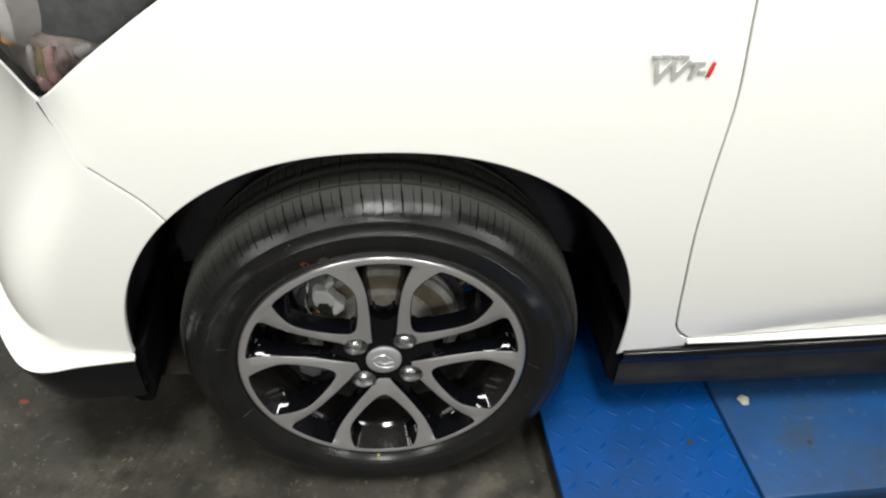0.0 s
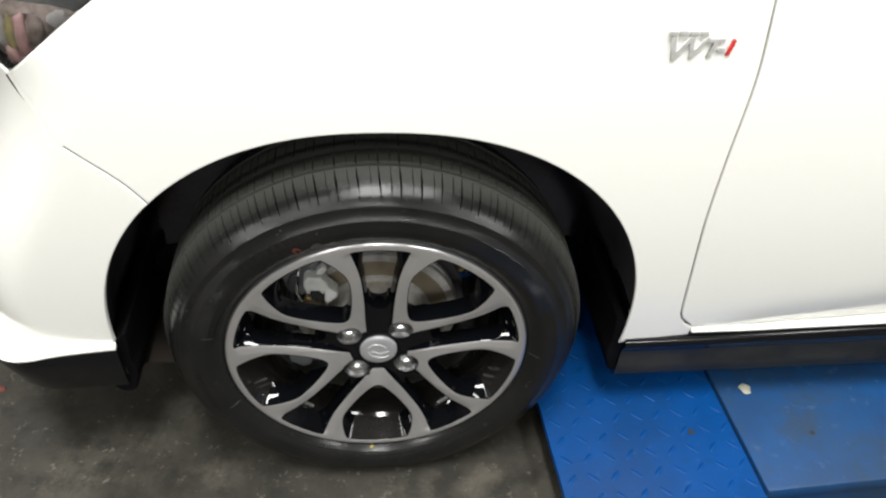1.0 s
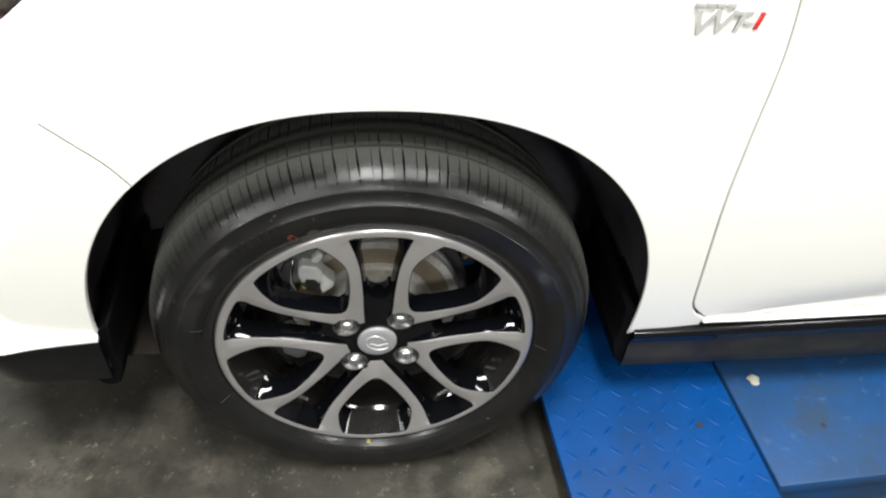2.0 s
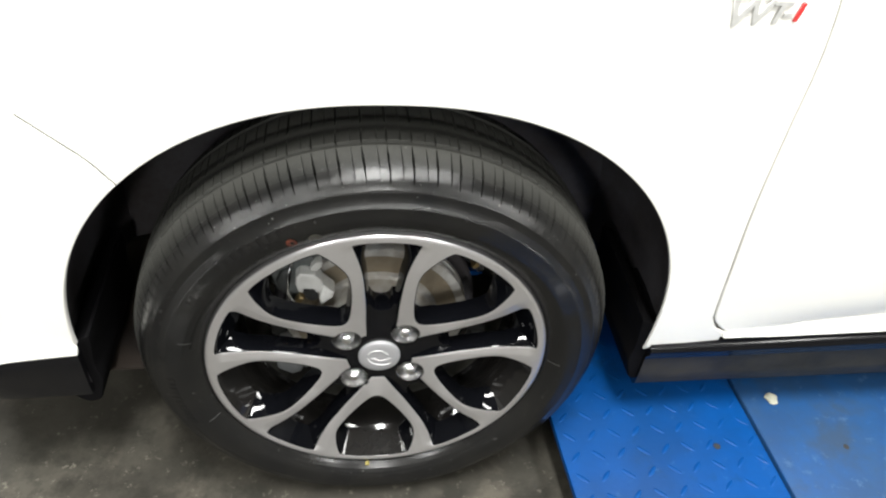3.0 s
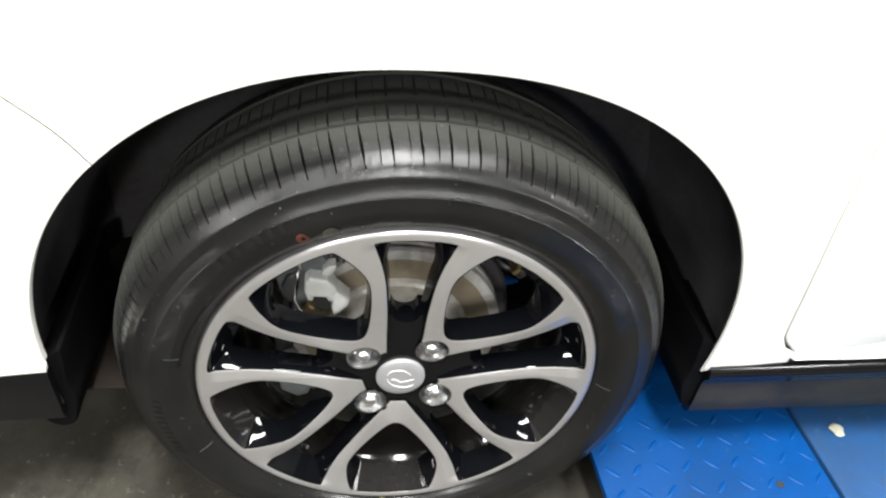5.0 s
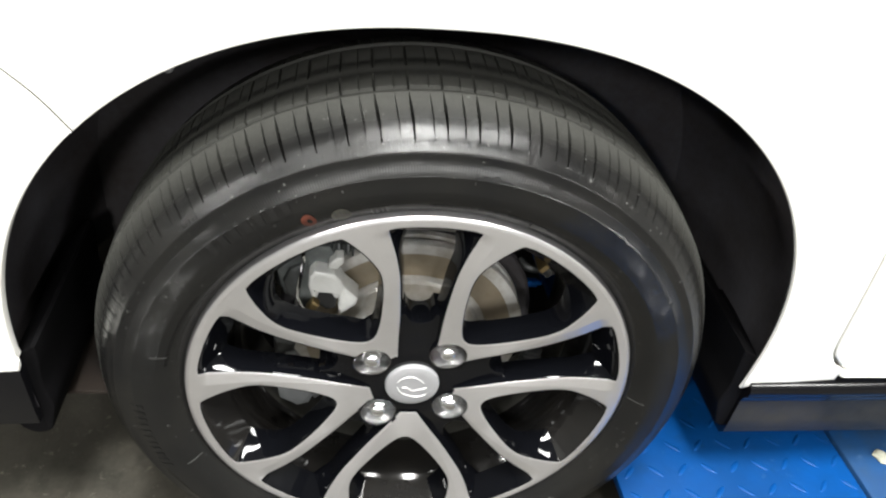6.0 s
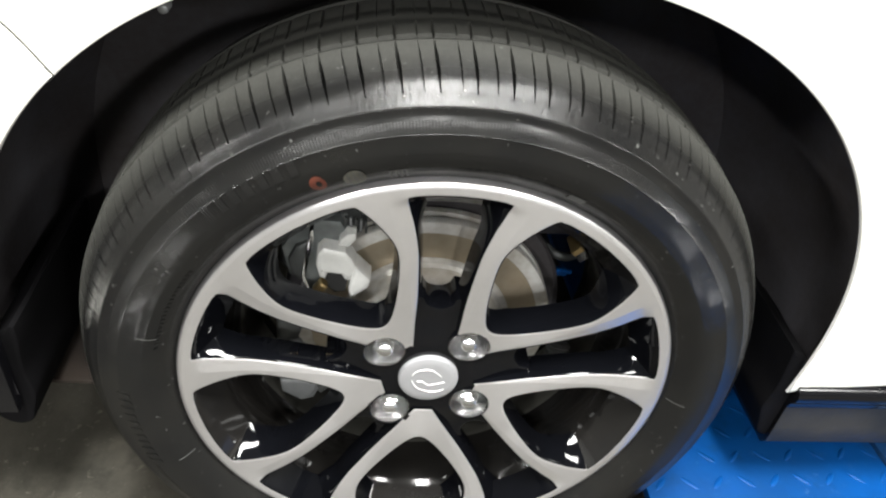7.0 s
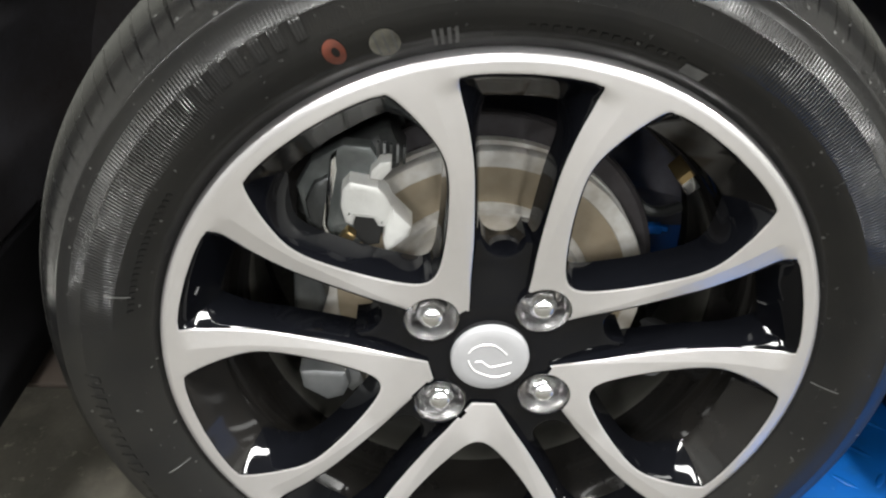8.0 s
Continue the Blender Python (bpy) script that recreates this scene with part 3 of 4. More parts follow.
# mirrored bowl and inner cover; coloured blobs paint in the lamp's blurred reflections
low = [Vector((p[0] - 0.019, p[1] - 0.023)) for p in ((-0.357, 0.722), (-0.318, 0.749), (-0.272, 0.782), (-0.300, 0.790), (-0.350, 0.793), (-0.420, 0.790), (-0.410, 0.755))]
low = low if area(low) > 0 else low[::-1]
bm = bmesh.new()
plate(bm, low, lambda x, z: side(x, z) + 0.022 + 0.004 * math.sin(160 * x) * math.sin(120 * z), grid=0.006, edge=0.002, back=0.01)
part("reflector", bm, MIRROR, headlamp, "mottled mirrored reflector")
for name, cx, cz, rx, rz, dy, lean, mt in (
        ("reflector", -0.352, 0.806, 0.036, 0.024, 0.022, 20, HAZE), ("amber_lens", -0.372, 0.780, 0.020, 0.007, 0.018, 12, AMBER), ("light_pipe", -0.355, 0.760, 0.005, 0.016, 0.017, -8, HAZE), ("light_pipe", -0.3425, 0.759, 0.006, 0.018, 0.0175, -6, OLIVE),
        ("light_pipe", -0.330, 0.762, 0.007, 0.020, 0.017, -6, RED_BLOB), ("light_pipe", -0.3155, 0.768, 0.007, 0.014, 0.0175, -10, MIRROR), ("light_pipe", -0.292, 0.781, 0.009, 0.006, 0.017, 30, HAZE), ("light_pipe", -0.346, 0.738, 0.007, 0.009, 0.017, 20, RED_BLOB)):
    bm = bmesh.new()
    bmesh.ops.create_uvsphere(bm, u_segments=16, v_segments=10, radius=1)
    for v in bm.verts:
        w = 1 + 0.35 * noise.noise(v.co * 1.7 + Vector((cx * 90, 0, cz * 90)))
        v.co = Vector((math.copysign(abs(v.co.x) ** 0.7, v.co.x) * rx * 1.12 * w, v.co.y * 0.005, math.copysign(abs(v.co.z) ** 0.7, v.co.z) * rz * 1.1 * w))
    ob = part(name, bm, mt, headlamp)
    cx, cz = cx - 0.019, cz - 0.023
    ob.matrix_basis = pose(cx, side(cx, cz) + dy, cz, 0, -lean, 0)

# chrome badge with a red last letter
badge = None
for text, x, z, size, mt in (("V", 0.3100, 0.7215, 0.037, BADGE), ("V", 0.3305, 0.7235, 0.034, BADGE), ("T", 0.3525, 0.7255, 0.029, BADGE), ("-", 0.3675, 0.7270, 0.027, BADGE), ("i", 0.3790, 0.7275, 0.026, RED)):
    cu = bpy.data.curves.new("letter", "FONT")
    cu.body, cu.size, cu.extrude, cu.bevel_depth, cu.shear, cu.offset = text, size, 0.0012, 0.0004, 0.25, 0.0006
    ob = bpy.data.objects.new("letter", cu)
    scene.collection.objects.link(ob)
    bpy.context.view_layer.update()
    me = bpy.data.meshes.new_from_object(ob.evaluated_get(bpy.context.evaluated_depsgraph_get()))
    bpy.data.objects.remove(ob)
    me.materials.clear()
    me.materials.append(mt)
    ob = new("letter", me)
    m = pose(x, side(x, z) - 0.0005, z, 90, 0, 0)
    if badge is None:
        badge = ob
        ob.name = "engine_badge"
        ob["label"] = "chrome letters with a red i on the fender"
        ob.parent = car
        ob.matrix_basis = m
        base = m
    else:
        ob.parent = badge
        ob.matrix_basis = base.inverted() @ m
for k in range(4):
    bm = bmesh.new()
    box(bm, 0.0015 + 0.0112 * k, 0.0110 + 0.0112 * k, 0.0275, 0.0335, -0.001, 0.0016, 0.0005)
    part("small_bar", bm, BADGE, badge)

# hood, far side, inner body and floor pan
bm = bmesh.new()
rows = []
for k in range(25):
    x = -0.78 + 1.20 * k / 24
    edge_z = 0.945 + 0.07 * x - 0.19 * smooth01((-0.30 - x) / 0.48)
    yl = min(side(x, edge_z) + 0.01, MIDDLE - 0.05)
    rows.append([])
    for i in range(13):
        u = -1 + i / 6
        rows[-1].append(bm.verts.new((x - 0.05 * (1 - u * u) * k / 24, MIDDLE + u * (MIDDLE - yl), edge_z + 0.085 * (1 - abs(u) ** 2.6))))
for p, q in zip(rows, rows[1:]):
    for i in range(12):
        bm.faces.new([p[i], p[i + 1], q[i + 1], q[i]])
bmesh.ops.recalc_face_normals(bm, faces=bm.faces)
bmesh.ops.solidify(bm, geom=bm.faces, thickness=0.01)
part("hood", bm, PAINT, car, "glossy white closed hood")
bm = bmesh.new()
rows = []
for k in range(13):
    x = 0.425 + 1.07 * k / 12
    rows.append([bm.verts.new((x, MIDDLE + u * (MIDDLE - side(x, 0.975) - 0.004), 0.977 + 0.06 * (1 - abs(u) ** 2.6))) for u in [-1 + i / 6 for i in range(13)]])
for p, q in zip(rows, rows[1:]):
    for i in range(12):
        bm.faces.new([p[i], p[i + 1], q[i + 1], q[i]])
low = [bm.verts.new((1.495, v.co.y, 0.28)) for v in rows[-1]]
for i in range(12):
    bm.faces.new([rows[-1][i], rows[-1][i + 1], low[i + 1], low[i]])
part("body_cover", bm, PAINT, car, "plain white panel closing the body")
for name in ("front_fender", "front_bumper", "front_door", "sill", "side_skirt", "bumper_flange", "bumper_lip", "headlamp"):
    near = next(o for o in car.children if o.name == name)
    bm = bmesh.new()
    bm.from_mesh(near.data)
    for v in bm.verts:
        v.co.y = 2 * MIDDLE - v.co.y
    part(name, bm, list(near.data.materials), car, near["label"])
bm = bmesh.new()
box(bm, -0.62, 1.5, 0.40, 1.36, 0.17, 0.24, 0.01)
box(bm, 0.42, 1.5, 0.10, 0.3995, 0.17, 0.24, 0.01)
box(bm, 0.42, 0.46, 0.10, 1.66, 0.2405, 0.94, 0.01)
# added tray that throws the floor behind the bumper into shade
tray = bmesh.new()
box(tray, -0.45, -0.315, 0.110, 1.60, 0.168, 0.174, 0.003)
part("undertray", tray, SHADE_TRAY, car, "dirty brown tray added to shade the floor behind the bumper")
part("underbody", bm, PLASTIC, car, "dark underbody")

# ---------------------------------------------------------------- the wheel
SPIN = -1.4
NUTS = [radians(a) for a in (52, 142, 232, 322)]
NUT_R = 0.050
RIM_IN = 0.1956


def face_y(x, z):
    """Depth of the spokes' machined face: dished towards the hub."""
    r = math.hypot(x, z)
    return 0.0015 + 0.0165 * max(0.0, 1 - r / RIM_IN)


bm = bmesh.new()
lathe(bm, [(0.1700, 0.150), (0.1690, 0.112), (0.1650, 0.106), (0.1650, 0.084), (0.1668, 0.080), (0.1720, 0.074), (0.1735, 0.060), (0.1800, 0.036), (0.1900, 0.026), (RIM_IN + 0.001, 0.014), (RIM_IN + 0.003, 0.0050), (0.2018, 0.0035), (0.2020, 0.0015), (0.2040, 0.0018), (0.2060, 0.0032), (0.2075, 0.0075), (0.2082, 0.0140), (0.2036, 0.017), (0.195, 0.020), (0.184, 0.04), (0.178, 0.070), (0.176, 0.150), (0.19, 0.165), (0.206, 0.172), (0.206, 0.178), (0.190, 0.176), (0.170, 0.165)],
      160, closed=True, indices=[3, 3, 3, 3, 2, 2, 2, 2, 2, 1, 1, 0, 0, 0, 0, 0, 2, 2, 2, 2, 2, 2, 2, 2, 2, 2, 2])
wheel = part("wheel", bm, [SILVER, GLOSS, BARREL, DEEP], car, "two-tone alloy wheel with five machined split spokes and gloss black pockets", at=HUB)


def turned(points, deg):
    a = radians(deg)
    return [Vector((p[0] * math.cos(a) - p[1] * math.sin(a), p[0] * math.sin(a) + p[1] * math.cos(a))) for p in points]


def polar(r, a):
    return (r * math.cos(radians(a)), r * math.sin(radians(a)))


def ring(cx, cz, r, n=32):
    return [Vector((cx + r * math.cos(2 * math.pi * k / n), cz + r * math.sin(2 * math.pi * k / n))) for k in range(n)]


BOWL = 0.0176
bowls = [ring(NUT_R * math.cos(a), NUT_R * math.sin(a), BOWL) for a in NUTS]


def in_bowl(p):
    return any((p[0] - NUT_R * math.cos(a)) ** 2 + (p[1] - NUT_R * math.sin(a)) ** 2 < (BOWL * 1.04) ** 2 for a in NUTS)


# one split spoke with its stretch of the lip: outer flank and round pocket, as (radius, degrees from its own middle)
LIP_R = 0.2020
FLANK = [(RIM_IN, 36.0), (RIM_IN, 31.0), (RIM_IN, 27.2), (RIM_IN - 0.0006, 25.7), (0.1945, 25.1), (0.190, 25.0), (0.182, 25.2), (0.165, 25.9), (0.142, 26.3), (0.117, 25.6), (0.090, 23.8), (0.068, 20.4), (0.053, 16.8), (0.0405, 11.6)]
POCKET = [(RIM_IN, 0.0), (RIM_IN, 6.0), (RIM_IN, 10.6), (RIM_IN - 0.0007, 12.8), (0.1938, 13.9), (0.186, 15.4), (0.1725, 17.5), (0.155, 19.7), (0.139, 20.0), (0.116, 17.7), (0.0935, 12.8), (0.0790, 6.2), (0.0750, 0.0)]
flank = spline([polar(r, a) for r, a in FLANK], 6)
pocket = spline([polar(r, a) for r, a in POCKET] + [polar(r, -a) for r, a in POCKET[-2::-1]], 6)[:-1]
lip_arc = [Vector(polar(LIP_R, a)) for a in np.linspace(-36, 36, 33)]
spoke_line = flank[::-1] + lip_arc[::-1] + [Vector((p.x, -p.y)) for p in flank]
free = [1.0] * len(flank) + [0.0] * len(lip_arc) + [1.0] * len(flank)
free[len(flank) - 1] = free[len(flank) + len(lip_arc)] = 0.0     # cut ends of the lip


def spoke_mesh(deg):
    """The machined face with rolled edges, and the black walls that flare back from its flanks and its pocket."""
    bm = bmesh.new()
    f_r, f_a = [r for r, a in FLANK[:3:-1]], [a for r, a in FLANK[:3:-1]]

    def facet(r):
        """Width of the facet that falls from a crease to the slot."""
        return float(np.interp(r, [0.052, 0.080, 0.120, 0.160, 0.196], [0.0008, 0.0040, 0.0080, 0.0115, 0.0150]))

    def face(x, z):
        r = math.hypot(x, z)
        d = abs((math.degrees(math.atan2(z, x)) - deg + 180) % 360 - 180)
        to_slot = r * radians(float(np.interp(r, f_r, f_a)) - d)
        fall = max(0.0, facet(r) - to_slot) * smooth01((r - 0.050) / 0.012) * (1 - smooth01((r - 0.186) / 0.010))
        return face_y(x, z) + 0.21 * min(fall, 0.016)

    creases = []
    for sign in (1, -1):
        line = []
        for r in np.linspace(0.056, 0.190, 26):
            line.append(polar(r, sign * (float(np.interp(r, f_r, f_a)) - math.degrees(facet(r) / r))))
        creases.append(turned(line, deg))
    creases = [[p for p in line if not in_bowl((p[0] * 0.97, p[1] * 0.97)) and not in_bowl(p)] for line in creases]
    outer, weight = turned(spoke_line, deg), free
    if area(outer) < 0:
        outer, weight = outer[::-1], weight[::-1]
    hole = turned(pocket, deg)
    if area(hole) > 0:
        hole = hole[::-1]
    edge = 0.0014
    cores = []
    for loop, w, wide, back in ((outer, weight, 0.0040, 0.023), (hole, [1.0] * len(hole), 0.003, 0.029)):
        def moved(d, w=w, loop=loop):
            out = [p + (q - p) * k for p, q, k in zip(loop, inset(loop, d), w)]
            n = len(loop)
            for i in range(n):               # at the lip's cut ends the edge moves straight outwards
                if w[i] == 0 and loop[i].length < LIP_R - 0.002:
                    out[i] = loop[i] * (1 + d / loop[i].length)
            return out
        core = moved(edge * 1.7)
        cores.append(core)
        rows = [[(p.x, face(p.x, p.y), p.y) for p in c] for c in (core, moved(edge))]
        rows.append([(p.x, face(p.x, p.y) + edge * 0.3, p.y) for p in moved(edge * 0.3)])
        rows.append([(p.x, face(p.x, p.y) + edge, p.y) for p in loop])
        away = inset(loop, -0.001)
        for way in (0.015, 0.04, 0.08, 0.15, 0.27, 0.42, 0.58, 0.76, 1.0):
            row = []
            for p, q in zip(away, loop):
                near = wide * (0.3 + 0.7 * smooth01((q.length - 0.062) / 0.03))
                f = (near * way ** 0.5 + (0.019 - near) * smooth01((q.length - 0.150) / 0.045) * way ** 1.15) * 1000
                row.append((q.x + (p.x - q.x) * f, face(q.x, q.y) + back * way, q.y + (p.y - q.y) * f))
            rows.append(row)
        # first bevel ring takes silver, painting the bright line along the rolled edge
        for k in range(len(rows) - 1):
            a = [bm.verts.new(c) for c in rows[k]]
            b = [bm.verts.new(c) for c in rows[k + 1]]
            for i in range(len(loop)):
                j = (i + 1) % len(loop)
                if (w[i] == 0 and w[j] == 0) or in_bowl((loop[i] + loop[j]) / 2):
                    continue
                try:
                    bm.faces.new([a[i], a[j], b[j], b[i]]).material_index = 0 if k <= 1 else 2 if k > 3 and loop is hole and loop[i].length > 0.1935 else 1
                except ValueError:
                    pass
    v, tris = fill(cores[0], [cores[1]] + bowls, 0.0055, creases)
    vs = [bm.verts.new((p.x, face(p.x, p.y), p.y)) for p in v]
    for t in tris:
        bm.faces.new([vs[i] for i in t]).material_index = 0
    on_crease = {(round(p[0], 4), round(p[1], 4)) for line in creases for p in line}
    for e in bm.edges:
        if all((round(w.co.x, 4), round(w.co.z, 4)) in on_crease for w in e.verts):
            e.smooth = False
    return bm


for k in range(5):
    part("spoke", spoke_mesh(54 + 72 * k + SPIN), [SILVER, FLANK_BLACK, BARREL], wheel, "machined silver split spoke with gloss black flanks" if k == 0 else "", angle=32)

# hub web between the spokes
hub_line = []
for a in np.arange(0, 360, 0.75):
    ds = abs((a - SPIN - 90 + 36) % 72 - 36)             # degrees from the nearest slot's middle
    r, half = 0.080, 0.0128                              # the slot's opening ends in a half round
    for _ in range(12):
        r = 0.0765 + half - math.sqrt(max(0.0, half ** 2 - min(half, r * math.sin(radians(ds))) ** 2))
    r -= (r - 0.0715) * smooth01((ds - 20) / 9)
    hub_line.append(Vector(polar(r, a)))
bm = bmesh.new()
plate(bm, hub_line, lambda x, z: face_y(x, z) + 0.0014 + 0.0062 * smooth01((math.hypot(x, z) - 0.032) / 0.045), holes=bowls, grid=0.006, edge=0.0022, back=0.030)
part("hub", bm, GLOSS, wheel, "gloss black hub web")

for a in NUTS:
    c = (NUT_R * math.cos(a), NUT_R * math.sin(a))
    bm = bmesh.new()
    lathe(bm, [(0.0177, 0.0170), (0.0173, 0.0158), (0.0168, 0.0160), (0.0160, 0.0190), (0.0146, 0.0270), (0.0132, 0.0345), (0.006, 0.0375)], 40)
    low, high, top = [], [], []
    for k in range(40):                       # collar that rises to the face round the seat
        u, w = 0.0176 * math.cos(2 * math.pi * k / 40), 0.0176 * math.sin(2 * math.pi * k / 40)
        y = face_y(c[0] + u, c[1] + w) + 0.0004
        low.append(bm.verts.new((u * 1.01, 0.030, w * 1.01)))
        high.append(bm.verts.new((u * 1.01, y, w * 1.01)))
        top.append(bm.verts.new((u * 0.975, y + 0.0006, w * 0.975)))
    inner = [bm.verts.new((v.co.x, 0.0164, v.co.z)) for v in top]
    for k in range(40):
        q = (k + 1) % 40
        bm.faces.new([low[k], low[q], high[q], high[k]]).material_index = 1
        bm.faces.new([high[k], high[q], top[q], top[k]]).material_index = 1
        bm.faces.new([top[k], top[q], inner[q], inner[k]])
    part("nut_seat", bm, [SEAT, GLOSS], wheel, "polished conical nut seat", at=(c[0], 0, c[1]))
    bm = bmesh.new()
    lathe(bm, [(0.0118, 0.0390), (0.0118, 0.0355), (0.0108, 0.0345)], 30)
    rows = []
    for y, r in ((0.0345, 0.0108), (0.0220, 0.0108), (0.0190, 0.0090), (0.0170, 0.0074)):
        rows.append([bm.verts.new((r * math.cos(math.pi / 3 * i + a), y, r * math.sin(math.pi / 3 * i + a))) for i in range(6)])
    for p, q in zip(rows, rows[1:]):
        for i in range(6):
            bm.faces.new([p[i], p[(i + 1) % 6], q[(i + 1) % 6], q[i]])
    lathe(bm, [(0.0076, 0.0180), (0.0074, 0.0163), (0.0067, 0.0148), (0.0055, 0.0136), (0.0040, 0.0128), (0.0020, 0.0123), (0.0, 0.0122)], 28)
    part("lug_nut", bm, CHROME, wheel, "chrome closed-end lug nut", at=(c[0], 0, c[1]), angle=28)

bm = bmesh.new()
lathe(bm, [(0.0258, 0.035), (0.0258, 0.0145), (0.0252, 0.0132), (0.0240, 0.0126), (0.018, 0.0122), (0.009, 0.0120), (0.0, 0.0120)], 72)
part("centre_cap", bm, CAPGREY, wheel, "satin silver centre cap")


def tube(points, radius, sides=6):
    """A thin round strand along points."""
    bm = bmesh.new()
    pts = [Vector(p) for p in points]
    rings = []
    for i, p in enumerate(pts):
        d = (pts[min(i + 1, len(pts) - 1)] - pts[max(i - 1, 0)]).normalized()
        u = d.cross(Vector((0, 1, 0.01))).normalized()
        w = d.cross(u)
        rings.append([bm.verts.new(p + radius * (math.cos(2 * math.pi * k / sides) * u + math.sin(2 * math.pi * k / sides) * w)) for k in range(sides)])
    for p, q in zip(rings, rings[1:]):
        for k in range(sides):
            bm.faces.new([p[k], p[(k + 1) % sides], q[(k + 1) % sides], q[k]])
    bm.faces.new(rings[0])
    bm.faces.new(rings[-1])
    return bm


# raised curl and wave on the cap
for curl in ([(-0.0142, 0.0030), (-0.0118, 0.0068), (-0.0060, 0.0099), (0.0013, 0.0098), (0.0062, 0.0066), (0.0106, 0.0022)],
             [(-0.0143, -0.0030), (-0.0125, -0.0078), (-0.0080, -0.0128), (0.0022, -0.0164), (0.0092, -0.0158), (0.0139, -0.0133)],
             [(-0.0098, -0.0044), (-0.0060, -0.0038), (-0.0030, -0.0060), (0.0005, -0.0082), (0.0055, -0.0070), (0.0139, -0.0043)]):
    part("cap_emblem", tube(spline([(x, 0.0121, z + 0.0028) for x, z in curl], 5), 0.0005), EMBLEM, wheel, "raised bright curl on the cap")

# tyre
TY = [(0.2054, 0.0170), (0.2072, 0.0105), (0.2092, 0.0062), (0.2122, 0.0030), (0.2162, -0.0006), (0.2210, -0.0044), (0.2250, -0.0068), (0.2300, -0.0086), (0.2390, -0.0090), (0.2470, -0.0072), (0.2477, -0.0073), (0.2485, -0.0064), (0.2570, -0.0026), (0.2608, -0.0005), (0.2620, -0.0003), (0.2632, 0.0006), (0.2642, 0.0022),
      (0.2690, 0.0066), (0.2750, 0.0142), (0.2800, 0.0222), (0.2840, 0.0308), (0.2868, 0.0395), (0.2890, 0.0445), (0.2868, 0.0455), (0.2868, 0.0525), (0.2895, 0.0535), (0.2905, 0.0640), (0.2910, 0.0740), (0.2904, 0.0750), (0.2904, 0.0830), (0.2910, 0.0840), (0.2910, 0.0960), (0.2904, 0.0970), (0.2904, 0.1050), (0.2910, 0.1060), (0.2900, 0.1265), (0.2868, 0.1275), (0.2868, 0.1345), (0.2890, 0.1355), (0.2860, 0.155), (0.2800, 0.168), (0.2700, 0.180), (0.2500, 0.1925), (0.2300, 0.190), (0.2120, 0.180), (0.2045, 0.170)]
PITCHES = 71
START = radians(2.15)
bm = bmesh.new()
pattern = [0.015, 0.030, 0.057, 0.083, 0.110, 0.125, 0.30, 0.462, 0.474, 0.516, 0.528, 0.78]      # a wide cut and a narrow one in each pitch
deep = [0.0, 0.75, 1.0, 1.0, 0.75, 0.0, 0.0, 0.0, 0.45, 0.45, 0.0, 0.0]


def cut_place(s, y):
    """Cuts taper to both ends and lean a little."""
    u = max(0.0, min(1.0, (y - 0.0075) / 0.036))
    wide = 0.35 + 0.65 * math.sin(math.pi * u) if y < 0.05 else 0.8
    for mid, half in ((0.07, 0.075), (0.495, 0.045)):
        if abs(s - mid) < half:
            return mid + (s - mid) * wide
    return s


rings = []
for k in range(PITCHES):
    stretch = 1 + 0.06 * math.sin(k * 2.1)
    for s, cut in zip(pattern, deep):
        ring_v = []
        for r, y in TY:
            w = smooth01((y - 0.0085) / 0.003) * (1 - smooth01((y - 0.0390) / 0.003)) if r > 0.262 else 0.0
            w2 = 0.8 * smooth01((y - 0.1365) / 0.006) * (1 - smooth01((y - 0.165) / 0.01)) if r > 0.27 else 0.0
            w3 = 0.4 if (r > 0.289 and (0.0530 < y < 0.066 or 0.0955 < y < 0.13)) else 0.0
            depth = 0.0075 * cut * max(w, w2, w3)
            skew = 0.010 * smooth01((y - 0.0) / 0.05)
            a = START + 2 * math.pi * (k + cut_place(s, y) * stretch) / PITCHES + skew
            r += 0.0022 * smooth01((r - 0.23) / 0.04)
            zz = (r - depth) * math.sin(a)
            flat = FLOOR - HUB.z + 0.0005                 # the tread lies flat on the floor, the side bulges a little above it
            bulge = -0.004 * smooth01((-0.20 - zz) / 0.06) if y < 0.02 else 0.0
            ring_v.append(bm.verts.new(((r - depth) * math.cos(a), y + bulge, max(flat, zz))))
        rings.append(ring_v)
n = len(TY)
for p, q in zip(rings, rings[1:] + rings[:1]):
    for i in range(n - 1):
        bm.faces.new([p[i], p[i + 1], q[i + 1], q[i]])
tyre = part("tyre", bm, RUBBER, wheel, "black new low-profile tyre with grooved tread", angle=40)


def side_y(r):
    """Depth of the tyre's side at a radius."""
    for (r0, y0), (r1, y1) in zip(TY, TY[1:20]):
        if r0 <= r <= r1:
            return y0 + (y1 - y0) * (r - r0) / (r1 - r0)
    return 0.0


